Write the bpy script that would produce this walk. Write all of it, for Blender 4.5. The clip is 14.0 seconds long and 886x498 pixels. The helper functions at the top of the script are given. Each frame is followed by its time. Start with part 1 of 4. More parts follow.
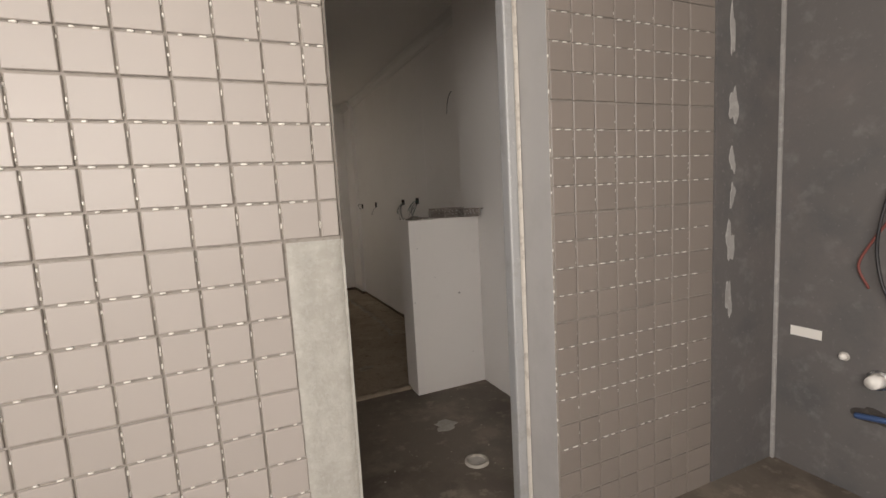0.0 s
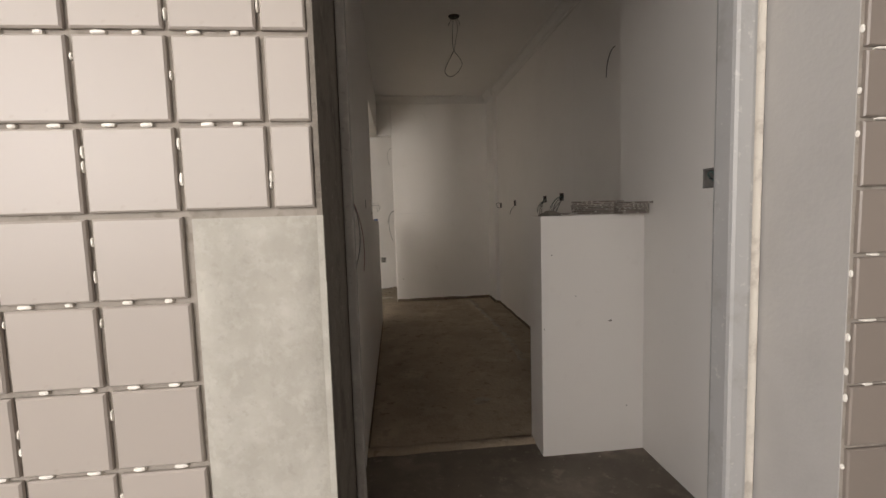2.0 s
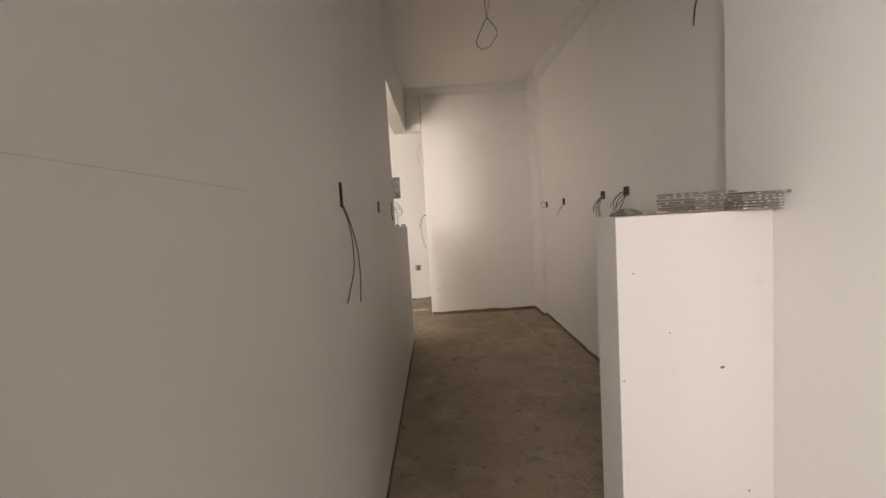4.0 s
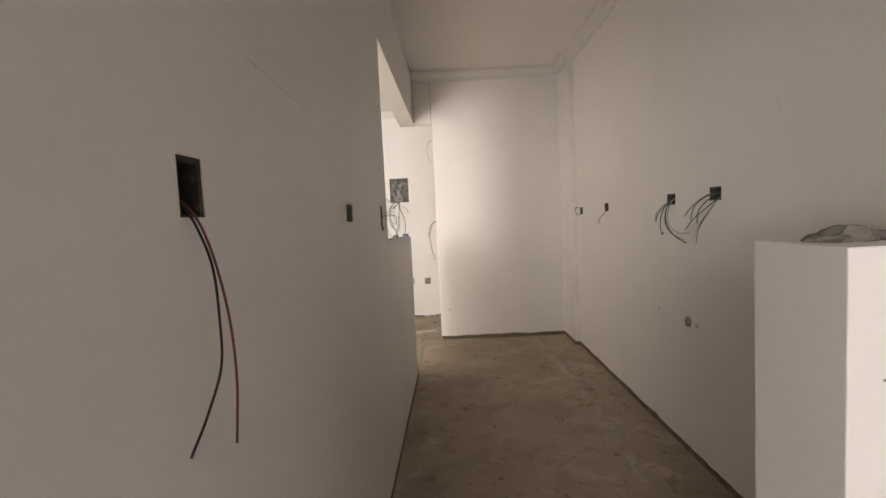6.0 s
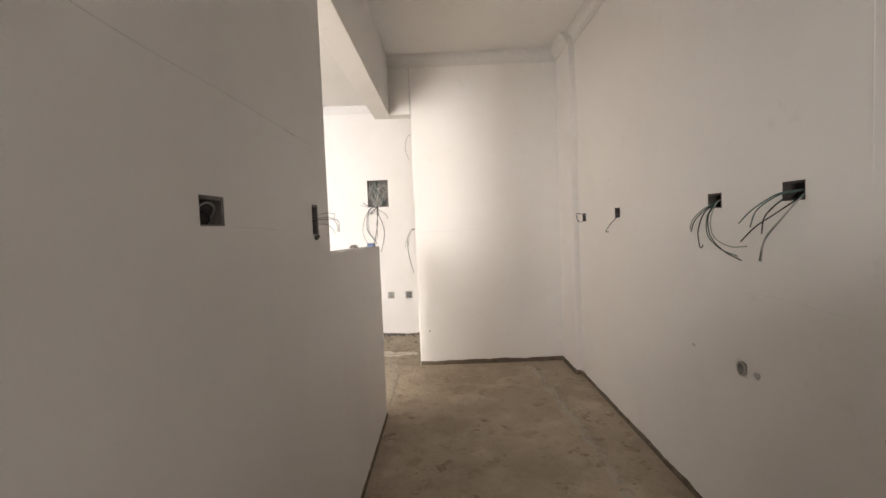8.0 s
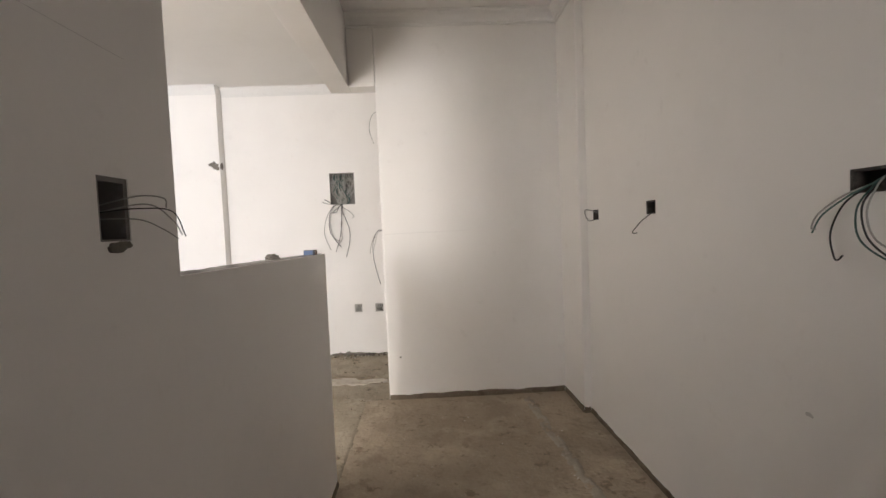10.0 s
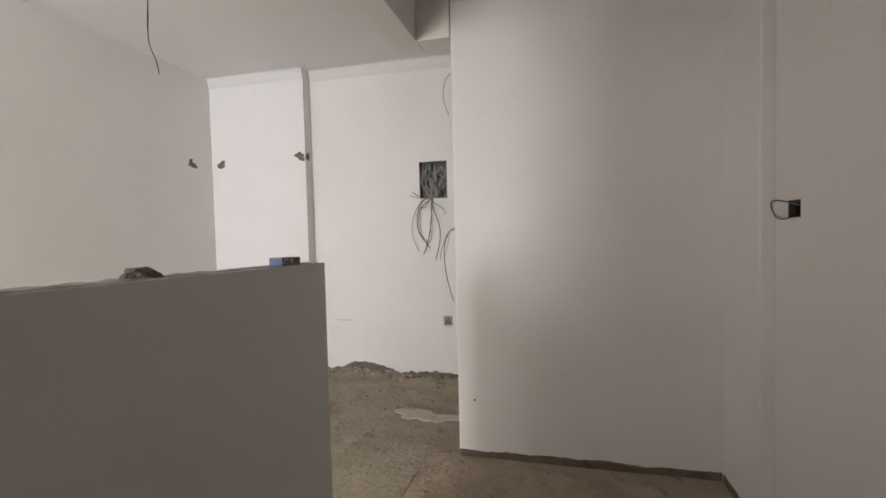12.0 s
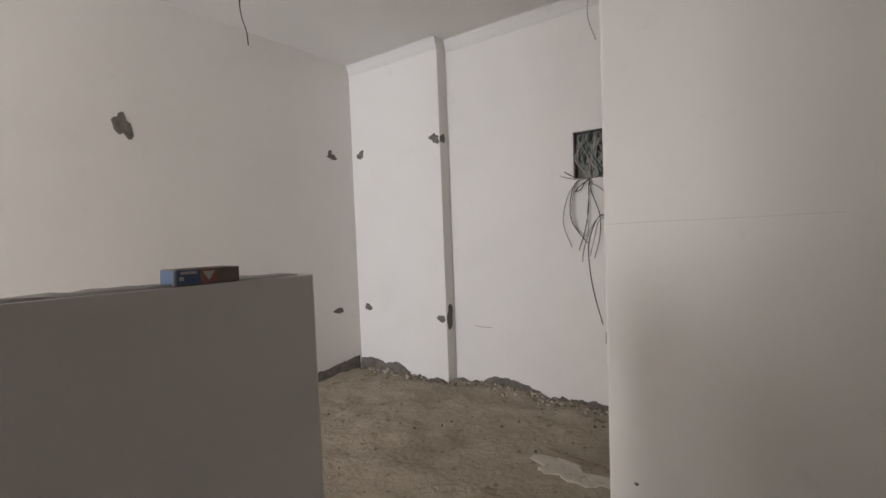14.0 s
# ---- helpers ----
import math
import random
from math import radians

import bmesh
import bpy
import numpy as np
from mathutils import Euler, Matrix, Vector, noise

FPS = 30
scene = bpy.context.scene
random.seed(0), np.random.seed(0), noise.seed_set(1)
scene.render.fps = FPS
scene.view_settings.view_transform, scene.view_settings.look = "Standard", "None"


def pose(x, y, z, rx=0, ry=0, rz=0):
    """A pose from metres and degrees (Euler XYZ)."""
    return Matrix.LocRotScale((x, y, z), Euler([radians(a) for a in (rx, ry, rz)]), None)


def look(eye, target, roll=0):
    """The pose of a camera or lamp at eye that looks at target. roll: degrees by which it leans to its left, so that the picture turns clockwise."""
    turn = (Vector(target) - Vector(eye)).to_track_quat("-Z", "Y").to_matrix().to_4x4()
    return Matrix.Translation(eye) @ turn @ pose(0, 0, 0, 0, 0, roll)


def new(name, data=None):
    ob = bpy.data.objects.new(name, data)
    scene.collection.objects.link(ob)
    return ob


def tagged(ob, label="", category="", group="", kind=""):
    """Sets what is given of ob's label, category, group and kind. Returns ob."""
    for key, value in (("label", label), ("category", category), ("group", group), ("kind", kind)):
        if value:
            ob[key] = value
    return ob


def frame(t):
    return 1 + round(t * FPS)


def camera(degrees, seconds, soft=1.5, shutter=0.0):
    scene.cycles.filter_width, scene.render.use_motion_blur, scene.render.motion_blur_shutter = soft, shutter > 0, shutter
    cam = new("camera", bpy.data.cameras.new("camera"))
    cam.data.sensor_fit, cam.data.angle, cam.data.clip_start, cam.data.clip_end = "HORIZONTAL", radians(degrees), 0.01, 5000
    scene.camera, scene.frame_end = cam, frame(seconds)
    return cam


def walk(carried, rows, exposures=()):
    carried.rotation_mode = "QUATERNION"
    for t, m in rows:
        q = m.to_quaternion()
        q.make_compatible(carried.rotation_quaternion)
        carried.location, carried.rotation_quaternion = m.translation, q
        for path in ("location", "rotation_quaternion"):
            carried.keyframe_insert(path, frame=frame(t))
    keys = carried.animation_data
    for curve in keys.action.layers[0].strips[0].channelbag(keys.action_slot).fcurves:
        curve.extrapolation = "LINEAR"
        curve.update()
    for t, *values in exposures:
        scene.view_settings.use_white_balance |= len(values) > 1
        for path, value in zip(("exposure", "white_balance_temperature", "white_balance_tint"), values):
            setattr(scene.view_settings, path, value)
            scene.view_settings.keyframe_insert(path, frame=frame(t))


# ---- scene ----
cam = camera(87.5, 14.0)
PATH = [
    (0, (-0.16, -1.251, 1.31), (0.651, 0.564, 1.086), -3.1),
    (0.5, (-0.106, -1.1, 1.278), (0.349, 0.838, 1.078), -4.5),
    (1, (0.021, -1.002, 1.256), (0.194, 0.982, 1.063), -2.4),
    (1.5, (0.094, -0.765, 1.238), (0.252, 1.221, 1.073), -0.4),
    (2, (0.188, -0.548, 1.215), (0.386, 1.435, 1.042), -1.7),
    (2.2, (0.246, -0.489, 1.206), (0.417, 1.496, 1.035), -1.3),
    (4.3, (0.313, 0.227, 1.216), (0.284, 2.221, 1.071), -3.7),
    (4.5, (0.327, 0.32, 1.239), (0.262, 2.315, 1.104), -3.8),
    (5, (0.329, 0.52, 1.236), (0.244, 2.513, 1.096), -4.2),
    (5.5, (0.3, 0.774, 1.243), (0.254, 2.769, 1.109), -2.8),
    (6, (0.337, 0.952, 1.231), (0.29, 2.947, 1.099), -2.8),
    (6.5, (0.372, 1.14, 1.228), (0.313, 3.135, 1.093), -2.6),
    (7, (0.352, 1.314, 1.223), (0.334, 3.31, 1.103), -2.0),
    (7.5, (0.379, 1.476, 1.214), (0.372, 3.473, 1.101), -2.3),
    (8, (0.433, 1.608, 1.218), (0.421, 3.606, 1.117), -2.3),
    (8.5, (0.468, 1.784, 1.201), (0.494, 3.782, 1.116), -2.8),
    (9, (0.478, 2.063, 1.213), (0.533, 4.061, 1.128), -3.0),
    (9.2, (0.471, 2.113, 1.213), (0.550, 4.109, 1.120), -2.5),
    (11.3, (0.596, 3.063, 1.186), (0.481, 5.058, 1.088), -0.6),
    (11.5, (0.63, 3.133, 1.184), (0.385, 5.116, 1.101), -1.3),
    (12, (0.721, 3.313, 1.193), (0.225, 5.249, 1.111), -1.4),
    (12.5, (0.698, 3.546, 1.176), (0.153, 5.469, 1.11), -0.8),
    (13, (0.659, 3.745, 1.179), (0.012, 5.635, 1.084), -0.9),
    (13.5, (0.662, 3.933, 1.172), (-0.271, 5.7, 1.099), -1.7),
    (14, (0.656, 4.112, 1.171), (-0.519, 5.728, 1.083), -2.2),
]
EXPOSURES = [(0, -.02, 6500, 11), (1, -.02, 6500, 11), (2.2, .06, 6500, 11), (4.3, 1.3, 6650, 13), (5, 1.28, 6550, 13), (6, 1.38, 6450, 13), (6.6, 1.72, 6400, 12), (7.2, 1.76, 6300, 12), (9, 1.62, 6200, 11), (11.3, .86, 5960, 11), (12.5, .68, 5940, 11), (14, .44, 5900, 11)]
walk(cam, [(t, look(eye, target, roll)) for t, eye, target, roll in PATH], EXPOSURES)

# ---- light ----
world = bpy.data.worlds.new("sky")
scene.world = world
world.use_nodes = True
wn = world.node_tree
sky = wn.nodes.new("ShaderNodeTexSky")
sky.sky_type, sky.sun_disc = "NISHITA", False
sky.sun_elevation, sky.sun_rotation = radians(48), radians(20)
wn.links.new(sky.outputs[0], wn.nodes["Background"].inputs[0])
wn.nodes["Background"].inputs[1].default_value = 0.1
sun_data = bpy.data.lights.new("sun", "SUN")
sun_data.energy, sun_data.angle, sun_data.color = 1.5, radians(4), (1, .95, .88)
sun = new("sun", sun_data)
sun.matrix_world = look((3, 12, 12), (0, 3, 0))


def window_light(name, eye, target, w, h, watts, color):
    d = bpy.data.lights.new(name, "AREA")
    d.shape, d.size, d.size_y, d.energy, d.color = "RECTANGLE", w, h, watts, color
    o = new(name, d)
    o.matrix_world = look(eye, target)
    return o


window_light("laundry_south_daylight", (-1.0, -3.69, 1.8), (-1.0, 0, 1.8), 1.5, 1.45, 70, (1.0, .92, .845))
window_light("laundry_west_daylight", (-1.89, -2.5, 1.72), (0, -2.5, 1.72), 1.55, 1.35, 105, (1.0, .95, .91))
window_light("living_daylight", (-1.17, .63, 1.6), (-1.17, 5, 1.6), .62, 1.15, 43, (1.0, .93, .84))
# added fill lamp for the north-west of the living room, no known opening there
window_light("living_fill_light", (-2.30, -.86, 1.2), (-2.30, 5, 1.2), .44, 1.9, 92, (.95, .965, 1.0))


# ---- materials ----
def material(name, color, rough=0.7, metal=0.0, spots=(), bump=(), spread=0.0, spec=0.5):
    """spots: (scale, low, high, other colour, amount); bump: (scale, strength, metres)."""
    m = bpy.data.materials.new(name)
    m.use_nodes = True
    nt = m.node_tree
    b = nt.nodes["Principled BSDF"]
    b.inputs["Roughness"].default_value, b.inputs["Metallic"].default_value = rough, metal
    b.inputs["Specular IOR Level"].default_value = spec
    pos = nt.nodes.new("ShaderNodeTexCoord").outputs["Object"]
    rgb = nt.nodes.new("ShaderNodeRGB")
    rgb.outputs[0].default_value = (*color, 1)
    out = rgb.outputs[0]
    for scale, low, high, other, amount in spots:
        n = nt.nodes.new("ShaderNodeTexNoise")
        n.inputs["Scale"].default_value, n.inputs["Detail"].default_value, n.inputs["Roughness"].default_value = scale, 6, .62
        nt.links.new(pos, n.inputs["Vector"])
        r = nt.nodes.new("ShaderNodeMapRange")
        r.interpolation_type = "SMOOTHSTEP"
        r.inputs["From Min"].default_value, r.inputs["From Max"].default_value, r.inputs["To Max"].default_value = low, high, amount
        nt.links.new(n.outputs["Fac"], r.inputs["Value"])
        mix = nt.nodes.new("ShaderNodeMix")
        mix.data_type = "RGBA"
        nt.links.new(r.outputs[0], mix.inputs["Factor"])
        nt.links.new(out, mix.inputs["A"])
        mix.inputs["B"].default_value = (*other, 1)
        out = mix.outputs["Result"]
    if spread:
        info = nt.nodes.new("ShaderNodeObjectInfo")
        isl = nt.nodes.new("ShaderNodeNewGeometry")
        add = nt.nodes.new("ShaderNodeMath")
        add.operation = "ADD"
        nt.links.new(info.outputs["Random"], add.inputs[0])
        nt.links.new(isl.outputs["Random Per Island"], add.inputs[1])
        fr = nt.nodes.new("ShaderNodeMath")
        fr.operation = "FRACT"
        nt.links.new(add.outputs[0], fr.inputs[0])
        r = nt.nodes.new("ShaderNodeMapRange")
        r.inputs["To Min"].default_value, r.inputs["To Max"].default_value = 1 - spread, 1 + spread
        nt.links.new(fr.outputs[0], r.inputs["Value"])
        hsv = nt.nodes.new("ShaderNodeHueSaturation")
        nt.links.new(r.outputs[0], hsv.inputs["Value"])
        nt.links.new(out, hsv.inputs["Color"])
        out = hsv.outputs[0]
    nt.links.new(out, b.inputs["Base Color"])
    normal = None
    for scale, strength, dist in bump:
        n = nt.nodes.new("ShaderNodeTexNoise")
        n.inputs["Scale"].default_value, n.inputs["Detail"].default_value = scale, 5
        nt.links.new(pos, n.inputs["Vector"])
        bp = nt.nodes.new("ShaderNodeBump")
        bp.inputs["Strength"].default_value, bp.inputs["Distance"].default_value = strength, dist
        nt.links.new(n.outputs["Fac"], bp.inputs["Height"])
        if normal:
            nt.links.new(normal, bp.inputs["Normal"])
        normal = bp.outputs[0]
    if normal:
        nt.links.new(normal, b.inputs["Normal"])
    return m


M = dict(
    paint=material("white_wall_paint", (.875, .845, .81), .46,
                   spots=[(1.3, .45, .75, (.80, .77, .735), .5), (9, .62, .74, (.765, .73, .69), .35), (60, .72, .77, (.60, .56, .52), .4)],
                   bump=[(3, .25, .02), (140, .12, .002)], spec=.35),
    ceiling=material("ceiling_paint", (.85, .825, .79), .85, spots=[(2, .45, .8, (.79, .765, .73), .5)], bump=[(90, .1, .002)], spec=.2),
    plaster=material("white_plaster_moulding", (.78, .76, .73), .7, spots=[(20, .55, .75, (.66, .63, .6), .5)], bump=[(60, .15, .002)]),
    cement=material("grey_cement_render", (.36, .345, .325), .85,
                    spots=[(5, .42, .7, (.27, .26, .245), .8), (28, .5, .66, (.46, .445, .42), .7), (120, .6, .7, (.2, .19, .18), .5)],
                    bump=[(14, .35, .01), (90, .35, .004)], spec=.25),
    patch=material("trowelled_mortar", (.36, .345, .305), .85,
                   spots=[(5, .4, .65, (.43, .412, .365), .6), (14, .42, .66, (.46, .445, .40), .5), (48, .48, .64, (.49, .472, .43), .35), (90, .56, .66, (.31, .295, .26), .35)],
                   bump=[(25, .5, .008), (110, .4, .003)], spec=.2),
    darkcement=material("dark_smeared_cement", (.135, .126, .12), .8,
                        spots=[(3, .45, .7, (.10, .10, .10), .8), (9, .52, .75, (.25, .24, .235), .45), (2.2, .5, .7, (.17, .15, .14), .6), (50, .6, .7, (.21, .195, .185), .5)],
                        bump=[(8, .3, .01), (70, .3, .003)], spec=.3),
    floor=material("dusty_concrete_floor", (.425, .35, .262), .9,
                   spots=[(1.1, .42, .68, (.33, .27, .2), .8), (4, .5, .7, (.53, .445, .335), .75), (17, .55, .7, (.27, .217, .162), .6), (9, .6, .66, (.20, .158, .115), .7), (70, .58, .7, (.52, .47, .40), .5), (2.6, .52, .62, (.32, .262, .196), .6), (7, .58, .66, (.27, .22, .165), .5), (160, .66, .72, (.13, .105, .08), .5)],
                   bump=[(5, .45, .025), (14, .5, .02), (40, .55, .01), (170, .4, .003)], spec=.2),
    rough=material("broken_subfloor", (.40, .345, .265), .95,
                   spots=[(1.6, .45, .65, (.31, .265, .2), .8), (6, .52, .68, (.48, .42, .335), .7), (25, .58, .68, (.22, .183, .138), .55), (9, .61, .66, (.19, .157, .117), .7), (90, .63, .72, (.46, .41, .34), .4)],
                   bump=[(6, .6, .03), (30, .7, .015), (120, .5, .004)], spec=.15),
    smooth=material("smooth_dark_screed", (.165, .138, .11), .66,
                    spots=[(1.4, .4, .65, (.10, .082, .065), .85), (3.5, .5, .68, (.25, .213, .17), .7), (12, .56, .68, (.30, .26, .21), .5), (60, .62, .72, (.36, .32, .27), .4)],
                    bump=[(6, .25, .01), (80, .25, .003)], spec=.4),
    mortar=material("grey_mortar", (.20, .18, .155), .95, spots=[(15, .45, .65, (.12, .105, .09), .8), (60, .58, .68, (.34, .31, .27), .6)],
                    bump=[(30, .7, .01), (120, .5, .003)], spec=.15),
    footm=material("brown_mortar_strip", (.19, .152, .112), .95, spots=[(12, .45, .65, (.12, .094, .07), .8), (70, .56, .68, (.30, .25, .19), .6)], bump=[(40, .7, .008), (150, .5, .003)], spec=.12),
    chips=material("white_plaster_chips", (.46, .42, .36), .9, spots=[(20, .5, .7, (.32, .275, .215), .7)], bump=[(60, .5, .004)], spread=.42),
    rubble=material("rubble", (.225, .18, .13), .95, spots=[(20, .5, .7, (.14, .12, .095), .7)], bump=[(60, .6, .006)], spread=.35),
    joint=material("tile_joint_mortar", (.32, .29, .255), .95, spots=[(40, .5, .65, (.23, .205, .177), .7)], bump=[(120, .6, .003)], spec=.1),
    tile=material("cream_ceramic_tile", (.38, .342, .308), .38, spots=[(6, .5, .75, (.352, .313, .278), .55), (45, .64, .74, (.31, .275, .24), .35)],
                  bump=[(25, .06, .003)], spread=.035, spec=.4),
    # darker copy of the cream tile: the east wall's shade sits in its colour
    browntile=material("shaded_ceramic_tile", (.24, .206, .18), .38, spots=[(6, .5, .75, (.21, .18, .156), .5), (45, .66, .74, (.27, .235, .205), .3)],
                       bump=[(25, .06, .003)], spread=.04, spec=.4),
    reveal=material("smooth_grey_render", (.42, .405, .388), .8, spots=[(4, .45, .75, (.35, .336, .32), .6), (40, .6, .72, (.44, .425, .41), .4)], bump=[(18, .15, .006), (120, .25, .002)], spec=.3),
    seam=material("pale_mortar_seam", (.41, .365, .30), .92, spots=[(9, .45, .62, (.30, .26, .21), .9), (50, .55, .68, (.5, .45, .38), .6)], bump=[(25, .6, .01), (110, .5, .003)], spec=.15),
    dot=material("white_tile_glue", (.82, .79, .73), .6),
    alu=material("mill_aluminium", (.5, .5, .495), .45, .4, spots=[(14, .5, .7, (.40, .39, .37), .7), (70, .6, .7, (.75, .74, .7), .5)], bump=[(40, .2, .003)]),
    lime=material("chalky_frame_paint", (.66, .62, .55), .8, spots=[(25, .5, .68, (.42, .38, .33), .7)], bump=[(60, .4, .003)]),
    boxdark=material("dark_wall_box_plastic", (.06, .052, .046), .75, spots=[(40, .5, .7, (.17, .15, .13), .6), (12, .5, .66, (.11, .094, .08), .7)]),
    boxgrey=material("dusty_wall_box", (.22, .205, .19), .8, spots=[(30, .5, .68, (.30, .28, .26), .6)]),
    # near-black fill that paints the shade of the pipe mouth and the niche
    void=material("painted_hole_shade", (.05, .043, .038), .95, spots=[(30, .5, .7, (.1, .085, .07), .7)]),
    black=material("black_cable", (.022, .021, .022), .45), red=material("red_cable", (.21, .06, .048), .55),
    green=material("green_cable", (.07, .135, .12), .5), grey=material("grey_cable", (.37, .355, .33), .55),
    blue=material("blue_cable", (.05, .09, .2), .45),
    faint=material("faint_plaster_line", (.60, .575, .55), .9, spots=[(14, .45, .6, (.74, .71, .68), .9)]),
    pencil=material("pencil_mark", (.46, .43, .405), .9),
    card=material("brown_carton", (.20, .165, .145), .8, spots=[(30, .5, .7, (.28, .24, .2), .6)]),
    cardblue=material("blue_print", (.10, .15, .27), .6), cardred=material("red_print", (.33, .14, .12), .6), cardwhite=material("white_print", (.6, .58, .56), .6),
    pvc=material("dusty_pvc_pipe", (.50, .47, .43), .55, spots=[(30, .5, .7, (.26, .24, .21), .6)]),
    steel=material("chrome_tap", (.6, .6, .6), .25, .9),
    sheet=material("tile_sheet_edge", (.26, .225, .20), .6, spots=[(50, .5, .68, (.38, .33, .29), .6)], spread=.15),
)


# ---- helpers ----
def mesh_of(name, bm, m, smooth=False):
    bmesh.ops.recalc_face_normals(bm, faces=bm.faces[:])
    me = bpy.data.meshes.new(name)
    bm.to_mesh(me)
    bm.free()
    me.materials.append(M[m])
    if smooth:
        for p in me.polygons:
            p.use_smooth = True
    return me


def part(name, bm, m, parent=None, label="", smooth=False):
    o = new(name, mesh_of(name, bm, m, smooth))
    if parent is not None:
        o.parent = parent
    if label:
        o["label"] = label
    return o


def thing(name, place, label, category, group=""):
    e = new(name)
    e.location = place
    e.empty_display_size = .05
    return tagged(e, label, category, group)


def structure(ob, label, category):
    return tagged(ob, label, category, "", "structure")


def cuboid(x0, x1, y0, y1, z0, z1, bevel=0.0, bm=None):
    b = bmesh.new()
    bmesh.ops.create_cube(b, size=1)
    for v in b.verts:
        v.co = Vector(((x0 + x1) / 2 + v.co.x * (x1 - x0), (y0 + y1) / 2 + v.co.y * (y1 - y0), (z0 + z1) / 2 + v.co.z * (z1 - z0)))
    if bevel:
        bmesh.ops.bevel(b, geom=b.edges[:], offset=bevel, segments=2, affect="EDGES", profile=.6)
    if bm is None:
        return b
    join(bm, b)
    return bm


def join(bm, other, m=None):
    me = bpy.data.meshes.new("tmp")
    other.to_mesh(me)
    other.free()
    if m is not None:
        me.transform(m)
    bm.from_mesh(me)
    bpy.data.meshes.remove(me)


def wall(name, axis, a, b, u0, u1, v0, v1, holes, m, label, category="wall", bevel=0.0):
    """A wall of thickness a..b along axis ('x' or 'y'), spanning u (the other level axis) and v (z); holes (u0, u1, v0, v1) go through it."""
    us = sorted({u0, u1, *[h[i] for h in holes for i in (0, 1)]})
    vs = sorted({v0, v1, *[h[i] for h in holes for i in (2, 3)]})
    us, vs = [u for u in us if u0 <= u <= u1], [v for v in vs if v0 <= v <= v1]
    bm = bmesh.new()
    memo = {}

    def vert(i, j, k):
        if (i, j, k) not in memo:
            d = (a, b)[k]
            memo[i, j, k] = bm.verts.new((d, us[i], vs[j]) if axis == "x" else (us[i], d, vs[j]))
        return memo[i, j, k]

    def solid(i, j):
        if not (0 <= i < len(us) - 1 and 0 <= j < len(vs) - 1):
            return False
        cu, cv = (us[i] + us[i + 1]) / 2, (vs[j] + vs[j + 1]) / 2
        return not any(h[0] < cu < h[1] and h[2] < cv < h[3] for h in holes)

    for i in range(len(us) - 1):
        for j in range(len(vs) - 1):
            if not solid(i, j):
                continue
            for k in (0, 1):
                bm.faces.new([vert(i, j, k), vert(i + 1, j, k), vert(i + 1, j + 1, k), vert(i, j + 1, k)])
            for di, dj, p, q in ((-1, 0, (i, j), (i, j + 1)), (1, 0, (i + 1, j), (i + 1, j + 1)), (0, -1, (i, j), (i + 1, j)), (0, 1, (i, j + 1), (i + 1, j + 1))):
                if not solid(i + di, j + dj):
                    bm.faces.new([vert(*p, 0), vert(*q, 0), vert(*q, 1), vert(*p, 1)])
    bmesh.ops.recalc_face_normals(bm, faces=bm.faces[:])
    if bevel:
        edges = [e for e in bm.edges if len(e.link_faces) == 2 and e.calc_face_angle() > 1 and abs(e.verts[0].co.z - e.verts[1].co.z) > .5]
        bmesh.ops.bevel(bm, geom=edges, offset=bevel, segments=3, affect="EDGES", profile=.5)
    return structure(part(name, bm, m), label, category)


def spline(points, n=8):
    p = [Vector(q) for q in points]
    p = [2 * p[0] - p[1], *p, 2 * p[-1] - p[-2]]
    out = []
    for i in range(1, len(p) - 2):
        for k in range(n):
            t = k / n
            out.append(.5 * (2 * p[i] + (p[i + 1] - p[i - 1]) * t + (2 * p[i - 1] - 5 * p[i] + 4 * p[i + 1] - p[i + 2]) * t * t + (3 * p[i] - p[i - 1] - 3 * p[i + 1] + p[i + 2]) * t ** 3))
    return out + [p[-2]]


def tube(points, r, sides=7, n=8, bm=None):
    bm = bm or bmesh.new()
    line = spline(points, n)
    rings = []
    ref = Vector((.31, .87, .37))
    for i, c in enumerate(line):
        d = (line[min(i + 1, len(line) - 1)] - line[max(i - 1, 0)]).normalized()
        s = d.cross(ref).normalized()
        ref = s.cross(d) if s.length else ref
        w = s.cross(d)
        rings.append([bm.verts.new(c + r * (math.cos(a) * s + math.sin(a) * w)) for a in [2 * math.pi * k / sides for k in range(sides)]])
    for a, b in zip(rings, rings[1:]):
        for k in range(sides):
            bm.faces.new((a[k], a[(k + 1) % sides], b[(k + 1) % sides], b[k]))
    bm.faces.new(rings[0]), bm.faces.new(rings[-1][::-1])
    return bm


def blob(seed, w, h, n=22, rough=.35):
    """An uneven outline round the origin."""
    rnd = random.Random(seed)
    ph = [rnd.uniform(0, 6.3) for _ in range(4)]
    out = []
    for k in range(n):
        a = 2 * math.pi * k / n
        r = 1 + rough * (.5 * math.sin(2 * a + ph[0]) + .3 * math.sin(3 * a + ph[1]) + .25 * math.sin(5 * a + ph[2])) + rough * rnd.uniform(-.25, .25)
        out.append((w / 2 * r * math.cos(a), h / 2 * r * math.sin(a)))
    return out


